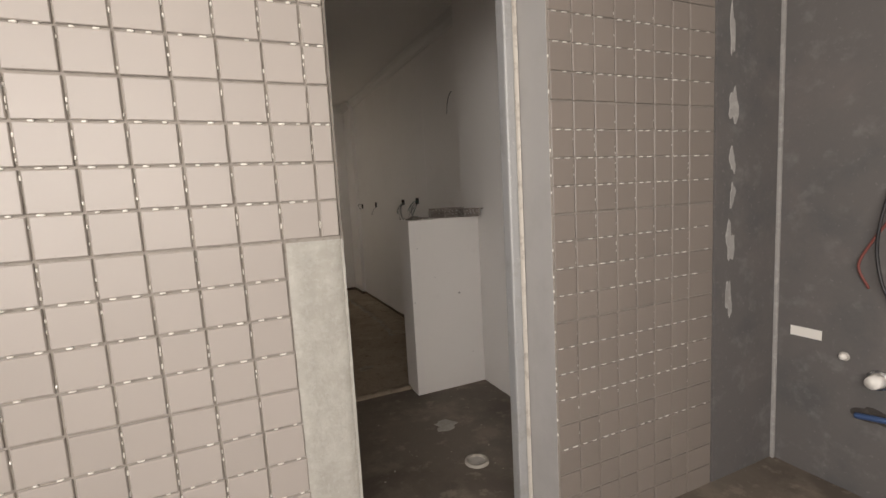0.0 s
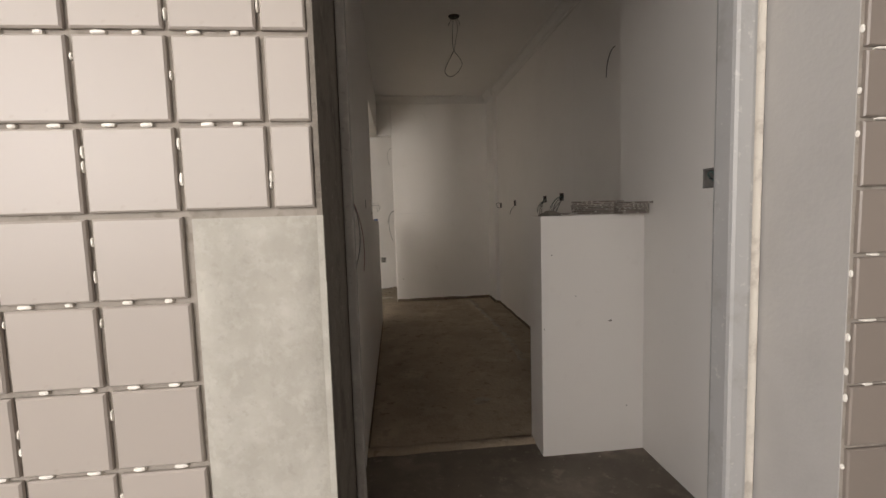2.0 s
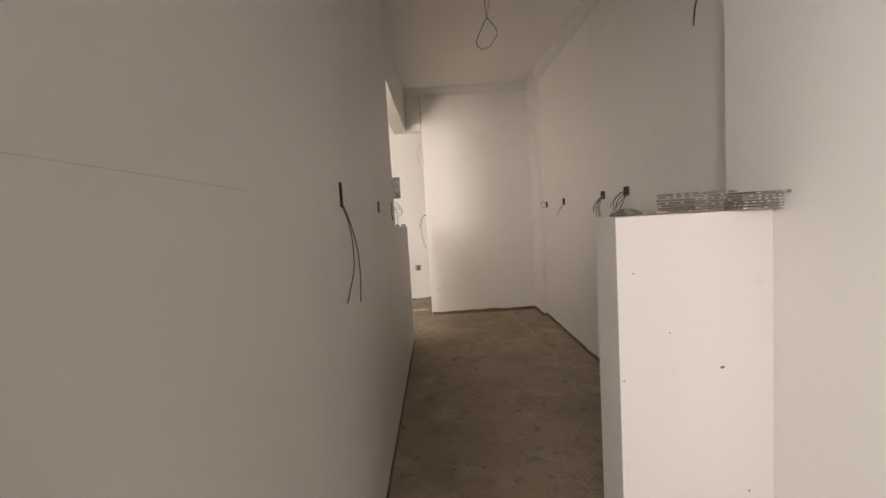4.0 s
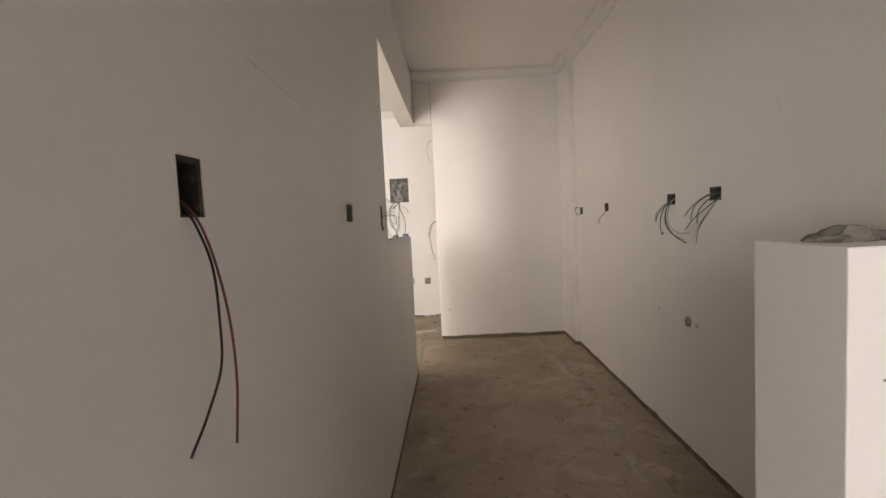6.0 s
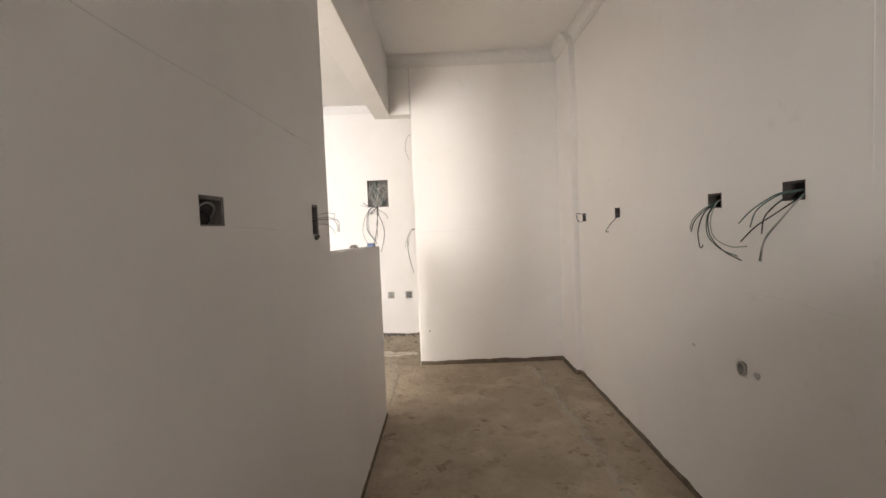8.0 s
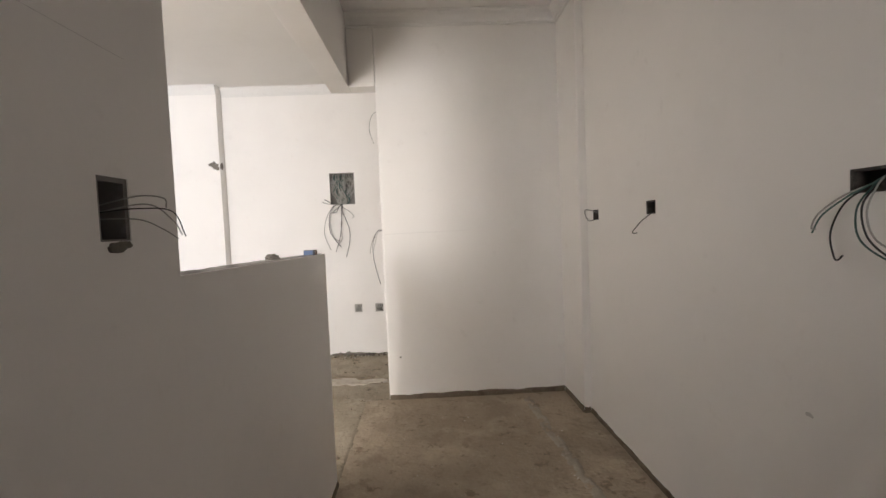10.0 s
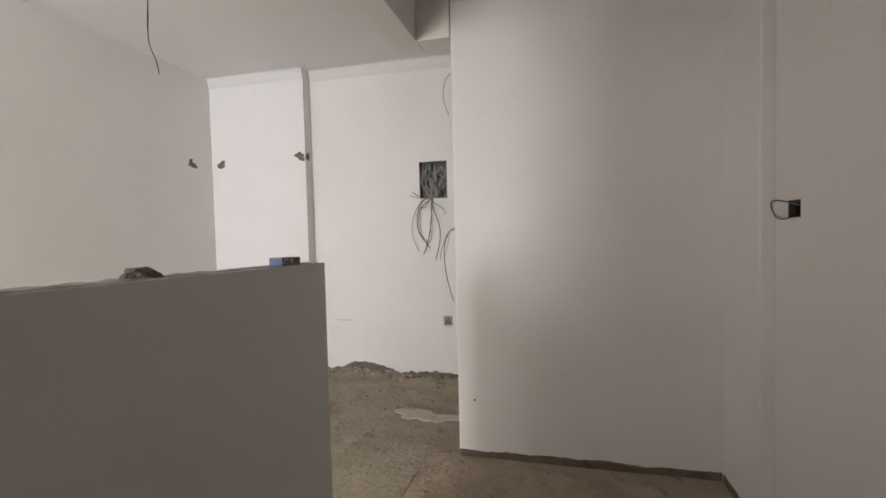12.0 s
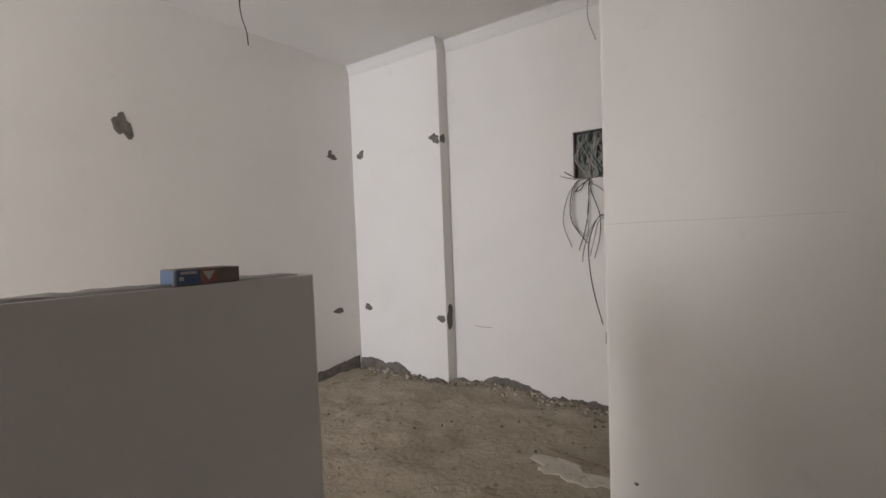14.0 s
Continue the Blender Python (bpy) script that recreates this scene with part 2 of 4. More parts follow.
def slab_on(axis, at, out, shape, cu, cv, deep=.004):
    """A thin uneven slab standing proud of a wall at 'at' towards 'out' (+1 or -1)."""
    bm = bmesh.new()

    def p(u, v, d):
        return (at + out * d, cu + u, cv + v) if axis == "x" else (cu + u, at + out * d, cv + v)
    back = [bm.verts.new(p(u, v, 0)) for u, v in shape]
    mid = [bm.verts.new(p(u * .97, v * .97, deep * .8)) for u, v in shape]
    top = [bm.verts.new(p(u * .75, v * .75, deep)) for u, v in shape]
    c = bm.verts.new(p(0, 0, deep * .7))
    n = len(shape)
    for k in range(n):
        j = (k + 1) % n
        bm.faces.new((back[k], back[j], mid[j], mid[k]))
        bm.faces.new((mid[k], mid[j], top[j], top[k]))
        bm.faces.new((top[k], top[j], c))
    return bm


def rock(seed, size, flat=.6):
    rnd = random.Random(seed)
    bm = bmesh.new()
    bmesh.ops.create_icosphere(bm, subdivisions=1, radius=size / 2)
    for v in bm.verts:
        v.co *= rnd.uniform(.65, 1.25)
        v.co.z *= flat
    return bm


# ---- plan ----
H = 2.70                       # ceiling
XR, XN, XP = 1.505, 1.388, 1.455   # kitchen wall, near wall, pier face
YE, YF, YL = 5.725, 7.27, 7.155     # end wall, far wall, its proud part
KIT, LOW, LIV = -.032, -.020, -.105            # floor levels of laundry and living room
DOOR_L, DOOR_R = .098, .842

BOXES_LEFT = [(1.521, 1.580, 1.248, 1.327), (2.427, 2.523, 1.234, 1.291), (3.125, 3.198, 1.205, 1.305)]
wall("wall_kitchen_west", "x", -.15, 0, .252, 3.34, LOW, H, BOXES_LEFT, "paint", "white painted kitchen wall with open electric boxes")
BOX_NEAR = (1.068, 1.168, 1.264, 1.340)
PANEL = (-.495, -.242, 1.475, 1.80)
SOCKETS = [(-.302, -.222, .345, .43), (-.085, .0, .342, .43)]
# half-height wall, its top falling slightly and left rough
bm = cuboid(-.08, 0, 3.3402, 4.63, LOW - .03, 1.12)
for v in bm.verts:
    if v.co.z > .5:
        v.co.z = 1.131 if v.co.y < 4 else 1.10
bmesh.ops.bevel(bm, geom=[e for e in bm.edges if abs(e.verts[0].co.z - e.verts[1].co.z) > .5 and e.verts[0].co.y > 4], offset=.006, segments=3, affect="EDGES", profile=.5)
structure(part("wall_half_height", bm, "paint"), "half-height white wall with a rough mortar top", "wall")
bm = bmesh.new()
bmesh.ops.create_grid(bm, x_segments=8, y_segments=60, size=.5)
for v in bm.verts:
    x, y = -.040 + v.co.x * .076, 3.986 + v.co.y * 1.27
    v.co = Vector((x, y, 1.1305 - .031 * (y - 3.342) / 1.288 + (.002 if abs(v.co.x) < .49 and abs(v.co.y) < .495 else -.014) + .005 * abs(noise.noise(Vector((x * 14, y * 14, 0)))) + .003 * noise.noise(Vector((x * 60, y * 60, 3)))))
structure(part("wall_top_mortar", bm, "reveal", smooth=True), "rough pale grey mortar capping on the half-height wall", "trim")

BOXES_RIGHT = [(5.129, 5.222, 1.207, 1.268), (4.447, 4.536, 1.224, 1.285), (3.407, 3.503, 1.244, 1.302), (2.991, 3.087, 1.252, 1.312), (2.582, 2.682, .640, .700), (3.262, 3.318, .622, .678)]
wall("wall_kitchen_east", "x", XR, XR + .15, 1.84, 5.32, LOW, H, BOXES_RIGHT, "paint", "white painted kitchen wall with open electric boxes and loose wires")
wall("wall_vestibule_east", "x", XN, XR + .15, .252, 1.838, LOW, H, [BOX_NEAR], "paint", "white painted wall beside the low pier", bevel=.004)
wall("wall_pier", "x", XP, XR + .15, 5.322, 5.9, LOW, H, [], "paint", "shallow white pier at the kitchen corner", bevel=.006)
wall("wall_end", "y", YE, YE + .145, .168, XP + .06, LIV - .05, H, [], "paint", "white end wall of the kitchen", bevel=.012)
# lintels over the openings
structure(part("beam_over_opening", cuboid(-.163, -.018, 3.342, YE + .145, 2.205, H, .004), "paint"), "white beam over the kitchen opening", "beam")
structure(part("beam_over_passage", cuboid(-.016, .166, YE, YE + .145, 2.205, H, .004), "paint"), "white lintel over the passage", "beam")
# low pier between laundry and kitchen
bm = cuboid(.870, XN - .001, 1.588, 1.785, LOW - .01, 1.165, .003)
structure(part("wall_low_pier", bm, "paint"), "chest-high white pier between laundry and kitchen", "wall")

# living room shell
wall("wall_living_north", "y", YF, YF + .15, -1.545, 1.8, LIV - .1, H, [PANEL, *SOCKETS], "paint", "white living room wall with an open fuse box")
wall("wall_living_proud", "y", YL, YF + .15, -2.62, -1.547, LIV - .1, H, [], "paint", "proud part of the white living room wall", bevel=.004)
wall("wall_living_west", "x", -2.72, -2.56, .5, YL + .1, LIV - .1, H, [], "paint", "plain white living room wall")
wall("wall_living_south", "y", .50, .62, -2.56, -.152, LIV - .1, H, [(-1.50, -.84, .95, 2.25), (-2.54, -2.06, LIV - .1, 2.25)], "paint", "white wall with the living room window and an added fill slot")
# added light shaft: unseen baffles aim a fill lamp along the living room's west side
wall("wall_corridor_west", "x", -2.66, -2.54, -1.0, .499, LIV - .1, H, [], "paint", "unseen white baffle that narrows the added fill light")
wall("wall_corridor_east", "x", -2.06, -2.002, -1.0, .499, LIV - .1, H, [], "paint", "unseen white baffle that narrows the added fill light")
wall("wall_corridor_end", "y", -1.0, -.9, -2.538, -2.062, LIV - .1, H, [(-2.53, -2.07, .1, 2.2)], "paint", "unseen white baffle with an opening behind the fill light")
structure(part("floor_corridor", cuboid(-2.538, -2.062, -.898, .64, LIV - .05, LIV - .03), "floor"), "unseen concrete strip under the added fill light", "floor")
wall("wall_passage_east", "x", 1.66, 1.8, 5.9, YF, LIV - .1, H, [], "paint", "white wall closing the passage")

# laundry shell
wall("wall_laundry_tiled", "y", .007, .25, -1.9, DOOR_L, LOW - .1, H, [], "joint", "tiled laundry wall beside the doorway")
wall("wall_laundry_east_part", "y", .057, .25, DOOR_R, 2.3, LOW - .1, H, [], "joint", "tiled laundry wall beyond the doorway")
structure(part("wall_over_door", cuboid(DOOR_L + .001, DOOR_R - .001, .03, .24, 2.12, H), "cement"), "cement wall over the doorway", "wall")
structure(part("door_reveal_east", cuboid(DOOR_R - .002, DOOR_R + .0, .0575, .249, LOW, 2.12), "reveal"), "bare cement reveal of the doorway", "trim")
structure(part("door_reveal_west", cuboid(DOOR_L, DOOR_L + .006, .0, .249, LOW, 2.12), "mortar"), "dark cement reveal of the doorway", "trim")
wall("wall_laundry_east", "x", 2.10, 2.25, -3.7, .056, LOW - .1, H, [], "darkcement", "dark smeared cement laundry wall")
wall("wall_laundry_west", "x", -2.0, -1.88, -3.7, .25, LOW - .1, H, [(-3.3, -1.7, 1.02, 2.42)], "cement", "grey cement laundry wall with a window opening")
wall("wall_laundry_south", "y", -3.8, -3.68, -1.9, 2.2, LOW - .1, H, [(-1.78, -.22, 1.05, 2.55)], "cement", "grey cement wall with the laundry window")
structure(part("cement_strip", cuboid(1.672, 2.10, .046, .056, LOW, H), "darkcement"), "dark cement strip beside the tiles", "wall")

# ceilings
structure(part("ceiling", cuboid(-2.75, 2.3, -3.8, YF + .2, H, H + .15), "ceiling"), "plain white ceiling", "ceiling")


# floors: sheets with their unevenness
def floor_sheet(name, x0, x1, y0, y1, step, height, m, label):
    nx, ny = int((x1 - x0) / step), int((y1 - y0) / step)
    vs, fs = [], []
    for j in range(ny + 1):
        for i in range(nx + 1):
            x, y = x0 + (x1 - x0) * i / nx, y0 + (y1 - y0) * j / ny
            vs.append((x, y, height(x, y)))
    for j in range(ny):
        for i in range(nx):
            k = j * (nx + 1) + i
            fs.append((k, k + 1, k + nx + 2, k + nx + 1))
    me = bpy.data.meshes.new(name)
    me.from_pydata(vs, [], fs)
    me.materials.append(M[m])
    for p in me.polygons:
        p.use_smooth = True
    return structure(new(name, me), label, "floor")


def bumps(x, y, s, a):
    return a * noise.noise(Vector((x * s, y * s, .7)))


def kitchen_height(x, y):
    ridge = 1.18 + .03 * math.sin(y * 2) + .02 * noise.noise(Vector((y * 6, 0, 0)))
    r = max(0, 1 - ((x - ridge) / .055) ** 2) * (.012 + bumps(x, y, 16, .008)) if 3.0 < y < 5.66 else 0
    return KIT + bumps(x, y, 2.2, .004) + bumps(x, y, 14, .002) + max(0, r)


def living_height(x, y):
    away = max(0, min(1, max((.0 - x) / .9, (y - 5.6) / 1.0)))
    base = KIT - .004 + (LIV - KIT) * away
    z = base + (.35 + .65 * away) * (bumps(x, y, 2, .016) + bumps(x, y, 7, .016) + bumps(x, y, 22, .010))
    if y > 6.6:
        z += (y - 6.6) / .67 * (.014 + bumps(x, y, 9, .03))
    return z


floor_sheet("floor_kitchen", 0, XR, 1.80, YE, .03, lambda x, y: kitchen_height(x, y) if y > 1.83 else LOW - .02, "floor", "dusty uneven concrete kitchen floor")
floor_sheet("floor_living", -2.6, 1.7, .6, YF + .05, .035, lambda x, y: living_height(x, y) if (x < .04 or y > 5.6) else LIV - .06, "rough", "broken rough concrete living room floor")
# worn mortar threshold between laundry and kitchen
bm = bmesh.new()
prev = None
for k in range(50):
    x = .002 + .87 * k / 49
    n1 = noise.noise(Vector((x * 8, 1, 0)))
    ring = [bm.verts.new((x, yy + .012 * n1, zz + .003 * noise.noise(Vector((x * 20, yy * 30, 0))))) for yy, zz in ((1.70, -.045), (1.715, -.014), (1.745, -.006), (1.785, -.008), (1.80, -.05))]
    if prev:
        for q in range(4):
            bm.faces.new((prev[q], prev[q + 1], ring[q + 1], ring[q]))
    prev = ring
structure(part("threshold", bm, "floor", smooth=True), "worn mortar threshold across the floor", "threshold")
floor_sheet("floor_laundry", -1.9, 2.15, -3.7, .26, .05, lambda x, y: LOW + bumps(x, y, 2.5, .003) + bumps(x, y, 11, .0015), "smooth", "smooth dark screed laundry floor")
floor_sheet("floor_vestibule", -.02, XN + .02, .26, 1.81, .03, lambda x, y: (LOW if y < 1.76 else -.08) + bumps(x, y, 2.5, .003) + bumps(x, y, 11, .0015), "smooth", "smooth dark screed floor before the kitchen")
structure(part("ground", cuboid(-60, 60, -60, 60, -.5, -.3), "rough"), "ground under the house", "ground")


# unpainted strips along the wall feet
def foot(name, axis, at, out, u0, u1, z, seed, h=.036):
    rnd = random.Random(seed)
    n = max(6, int((u1 - u0) / .025))
    bm = bmesh.new()
    rows = []
    for k in range(n + 1):
        u = u0 + (u1 - u0) * k / n
        top = z + h * (1 + .3 * noise.noise(Vector((u * 5, seed, 0)))) + rnd.uniform(-.003, .003)
        ring = []
        for d, zz in ((.0, z - .02), (.007, z - .02), (.006, top - .006), (.0, top)):
            ring.append(bm.verts.new((at + out * d, u, zz) if axis == "x" else (u, at + out * d, zz)))
        rows.append(ring)
    for a, b in zip(rows, rows[1:]):
        for k in range(3):
            bm.faces.new((a[k], a[k + 1], b[k + 1], b[k]))
    bm.faces.new(rows[0]), bm.faces.new(rows[-1])
    return structure(part(name, bm, "footm"), "unpainted mortar strip at the wall foot", "baseboard")


foot("baseboard_east", "x", XR, -1, 1.84, 5.318, KIT, 1, .028)
foot("baseboard_pier", "x", XP, -1, 5.326, YE - .008, KIT, 2)
foot("baseboard_pier_side", "y", 5.322, -1, XP, XR - .008, KIT, 6)
foot("baseboard_end", "y", YE, -1, .172, XP - .008, KIT, 3)
foot("baseboard_west", "x", 0, 1, 1.81, 4.628, KIT, 4, .026)
foot("baseboard_end_edge", "x", .168, -1, YE + .004, YE + .14, LIV, 5, .05)


# plaster cornices
def cornice(name, a, b, inward, flat=1):
    """A moulding from a to b under the ceiling; inward points off the wall."""
    a, b, inward = Vector(a), Vector(b), Vector(inward)
    prof = [(0, -.095), (.008, -.095), (.010, -.082), (.018, -.078), (.022, -.06), (.036, -.036), (.052, -.022), (.058, -.018), (.060, -.006), (.072, -.004), (.072, 0), (0, 0)]
    bm = bmesh.new()
    ends = [[bm.verts.new(p + inward * d * flat + Vector((0, 0, H - .001 + z))) for d, z in prof] for p in (a, b)]
    for k in range(len(prof)):
        j = (k + 1) % len(prof)
        bm.faces.new((ends[0][k], ends[0][j], ends[1][j], ends[1][k]))
    bm.faces.new(ends[0]), bm.faces.new(ends[1][::-1])
    return structure(part(name, bm, "plaster"), "white plaster cornice under the ceiling", "cornice")


cornice("cornice_end", (-.016, YE, 0), (XP - .001, YE, 0), (0, -1, 0))
cornice("cornice_pier", (XP, 5.322, 0), (XP, YE, 0), (-1, 0, 0))
cornice("cornice_east", (XR, 1.86, 0), (XR, 5.322, 0), (-1, 0, 0))
cornice("cornice_living", (-1.545, YF, 0), (1.6, YF, 0), (0, -1, 0), .45)
cornice("cornice_proud", (-2.56, YL, 0), (-1.547, YL, 0), (0, -1, 0), .45)


# ---- doorway ----
structure(part("door_frame_east", cuboid(.762, .803, .194, .246, LOW, 2.10, .008), "alu"), "bare steel door frame with paint smears", "door frame")
structure(part("door_frame_east_lip", cuboid(.8035, .8345, .214, .243, LOW, 2.10, .004), "lime"), "chalky lip of the door frame", "door frame")
structure(part("door_frame_west", cuboid(DOOR_L + .007, DOOR_L + .022, .212, .236, LOW, 2.10, .003), "cement"), "dusty grey steel door frame", "door frame")

# mortar patch where tiles are missing, uneven
bm = bmesh.new()
bmesh.ops.create_grid(bm, x_segments=12, y_segments=90, size=.5)
for v in bm.verts:
    x, z = .0268 + v.co.x * .140, (1.212 + LOW) / 2 + v.co.y * (1.212 - LOW)
    edge = abs(v.co.x) > .49 or abs(v.co.y) > .497
    v.co = Vector((x, .0065 if edge else .001 + .004 * noise.noise(Vector((x * 22, z * 22, 0))) + .002 * noise.noise(Vector((x * 70, z * 70, 5))), z))
structure(part("mortar_patch", bm, "patch", smooth=True), "trowelled mortar patch where tiles are missing", "wall")
structure(part("door_edge_west", cuboid(DOOR_L - .0008, DOOR_L + .0065, -.001, .006, LOW, 1.212), "patch"), "mortar edge of the doorway", "trim")


# ---- electric boxes ----
def wall_box(axis, at, out, rect, label, m="boxdark", deep=.05, name="wall_box", rim=None):
    """An open box sunk into the wall behind the hole rect."""
    u0, u1, v0, v1 = rect

    def c(ua, ub, d0, d1, va, vb, bm=None):
        a, b = sorted((at - out * d0, at - out * d1))
        return cuboid(a, b, ua, ub, va, vb, bm=bm) if axis == "x" else cuboid(ua, ub, a, b, va, vb, bm=bm)
    cu, cv = (u0 + u1) / 2, (v0 + v1) / 2
    e = thing(name, (at, cu, v0) if axis == "x" else (cu, at, v0), label, "electric box", "open wall boxes")
    inv = Matrix.Translation(-e.location)
    w = .003
    bm = c(u0, u1, deep, deep + w, v0, v1)
    c(u0, u0 + w, .002, deep, v0, v1, bm), c(u1 - w, u1, .002, deep, v0, v1, bm)
    c(u0 + w, u1 - w, .002, deep, v0, v0 + w, bm), c(u0 + w, u1 - w, .002, deep, v1 - w, v1, bm)
    bm.transform(inv)
    part("body", bm, m, e)
    r = .0045
    bm = c(u0 + w, u0 + w + r, .003, .012, v0 + w, v1 - w)
    c(u1 - w - r, u1 - w, .003, .012, v0 + w, v1 - w, bm)
    c(u0 + w + r, u1 - w - r, .003, .010, v1 - w - r, v1 - w, bm)
    bm.transform(inv)
    part("rim", bm, rim or m, e, "dusty rim")
    return e


def wire(e, points, m, r=.0019, name="wire"):
    bm = tube(points, r)
    bm.transform(Matrix.Translation(-e.location))
    return part(name, bm, m, e, {"black": "black cable", "red": "red cable", "green": "green cable", "grey": "grey cable", "blue": "blue cable"}[m], True)


# kitchen west wall
b = wall_box("x", 0, 1, BOXES_LEFT[0], "open dark wall box trailing a black and red cable")
wire(b, [(-.03, 1.54, 1.285), (-.003, 1.536, 1.258), (.008, 1.541, 1.235), (.020, 1.549, 1.183), (.026, 1.545, 1.115), (.023, 1.545, 1.05), (.012, 1.522, .993), (.007, 1.488, .956)], "black", .0018)
wire(b, [(-.03, 1.55, 1.285), (.001, 1.540, 1.258), (.012, 1.547, 1.232), (.026, 1.548, 1.183), (.039, 1.546, 1.11), (.042, 1.546, 1.03), (.038, 1.541, .948)], "red", .0018)
b = wall_box("x", 0, 1, BOXES_LEFT[1], "open dusty wall box with a cable coiled inside", "boxgrey")
wire(b, [(-.03, 2.435, 1.25), (-.012, 2.45, 1.272), (-.008, 2.475, 1.278), (-.010, 2.50, 1.268), (-.03, 2.515, 1.245)], "grey", .0025)
wire(b, [(-.035, 2.44, 1.24), (-.02, 2.47, 1.262), (-.02, 2.50, 1.25), (-.035, 2.51, 1.236)], "black", .002)
b = wall_box("x", 0, 1, BOXES_LEFT[2], "open grey wall box with thin wires and a chipped foot", "boxgrey")
wire(b, [(-.03, 3.16, 1.26), (.03, 3.175, 1.275), (.055, 3.20, 1.272), (.05, 3.215, 1.258)], "grey", .0011)
wire(b, [(-.03, 3.16, 1.25), (.04, 3.18, 1.262), (.06, 3.215, 1.235), (.05, 3.26, 1.212)], "grey", .0011)
wire(b, [(-.03, 3.16, 1.24), (.03, 3.17, 1.238), (.045, 3.21, 1.222), (.04, 3.265, 1.205)], "grey", .0011)
wire(b, [(-.03, 3.16, 1.25), (.03, 3.17, 1.255), (.065, 3.205, 1.25), (.055, 3.262, 1.209)], "black", .001)
chip = slab_on("x", 0, 1, blob(31, .055, .018), 3.165, 1.196, .005)
tagged(part("mortar_chip", chip, "mortar"), "grey chipped mortar under the wall box", "mortar patch", "mortar patches")

# kitchen east wall
b = wall_box("x", XR, -1, BOXES_RIGHT[0], "open wall box with a short looped cable")
wire(b, [(XR + .03, 5.15, 1.25), (XR - .01, 5.19, 1.262), (XR - .028, 5.25, 1.272), (XR - .034, 5.27, 1.262), (XR - .032, 5.262, 1.235), (XR - .025, 5.235, 1.205), (XR - .012, 5.18, 1.206), (XR + .03, 5.15, 1.225)], "black", .002)
wire(b, [(XR + .03, 5.15, 1.24), (XR - .02, 5.235, 1.268), (XR - .030, 5.266, 1.255), (XR - .029, 5.25, 1.222), (XR - .02, 5.215, 1.207)], "grey", .0018)
b = wall_box("x", XR, -1, BOXES_RIGHT[1], "open wall box with one hooked black cable")
wire(b, [(XR + .03, 4.47, 1.25), (XR - .006, 4.475, 1.226), (XR - .018, 4.54, 1.195), (XR - .024, 4.60, 1.158), (XR - .024, 4.63, 1.140), (XR - .022, 4.615, 1.134), (XR - .02, 4.59, 1.137)], "black", .0024)
b = wall_box("x", XR, -1, BOXES_RIGHT[2], "open wall box with green, grey and black cables")
a0 = (XR + .025, 3.435, 1.282)
for m, pts in (("green", [(1.49, 3.428, 1.264), (1.478, 3.477, 1.238), (1.474, 3.545, 1.195), (1.476, 3.578, 1.150)]),
               ("grey", [(1.49, 3.432, 1.262), (1.474, 3.485, 1.240), (1.468, 3.548, 1.200), (1.472, 3.575, 1.165), (1.474, 3.565, 1.16)]),
               ("black", [(1.492, 3.44, 1.258), (1.48, 3.49, 1.221), (1.476, 3.523, 1.153), (1.478, 3.517, 1.095), (1.48, 3.508, 1.085), (1.48, 3.494, 1.097)]),
               ("green", [(1.488, 3.428, 1.255), (1.472, 3.450, 1.206), (1.468, 3.437, 1.136), (1.472, 3.363, 1.088), (1.48, 3.273, 1.066)]),
               ("black", [(1.488, 3.420, 1.256), (1.466, 3.431, 1.210), (1.460, 3.407, 1.137), (1.466, 3.332, 1.082), (1.476, 3.245, 1.053)]),
               ("grey", [(1.488, 3.416, 1.258), (1.470, 3.423, 1.197), (1.464, 3.390, 1.133), (1.470, 3.301, 1.100), (1.478, 3.218, 1.104)])):
    wire(b, [a0, *pts], m, .0022)
b = wall_box("x", XR, -1, BOXES_RIGHT[3], "open wall box with stiff black and green cables")
a0 = (XR + .025, 3.01, 1.285)
for m, pts in (("green", [(1.49, 3.01, 1.281), (1.484, 3.085, 1.273), (1.482, 3.198, 1.228), (1.486, 3.274, 1.183)]),
               ("green", [(1.49, 3.008, 1.279), (1.480, 3.074, 1.269), (1.476, 3.163, 1.227), (1.482, 3.207, 1.170)]),
               ("black", [(1.49, 3.002, 1.276), (1.474, 3.054, 1.250), (1.47, 3.115, 1.205), (1.476, 3.14, 1.15)]),
               ("black", [(1.492, 3.000, 1.258), (1.482, 3.086, 1.213), (1.478, 3.176, 1.170), (1.482, 3.257, 1.119)]),
               ("green", [(1.492, 2.995, 1.258), (1.482, 3.060, 1.194), (1.480, 3.132, 1.126), (1.486, 3.167, 1.057)]),
               ("grey", [(1.492, 2.995, 1.256), (1.476, 3.054, 1.194), (1.472, 3.119, 1.133), (1.478, 3.147, 1.056)])):
    wire(b, [a0, *pts], m, .0022)
b = wall_box("x", XR, -1, BOXES_RIGHT[4], "open low wall box with short cut cables")
wire(b, [(XR + .03, 2.60, .67), (XR - .01, 2.60, .648), (XR - .03, 2.615, .60), (XR - .034, 2.69, .530)], "black", .0024)
wire(b, [(XR + .03, 2.62, .68), (XR - .02, 2.65, .672), (XR - .034, 2.70, .657)], "grey", .0018)
wire(b, [(XR + .03, 2.62, .67), (XR - .015, 2.66, .68), (XR - .025, 2.70, .676)], "grey", .0016)
b = wall_box("x", XN, -1, BOX_NEAR, "open wall box with a teal cable folded inside", "boxgrey")
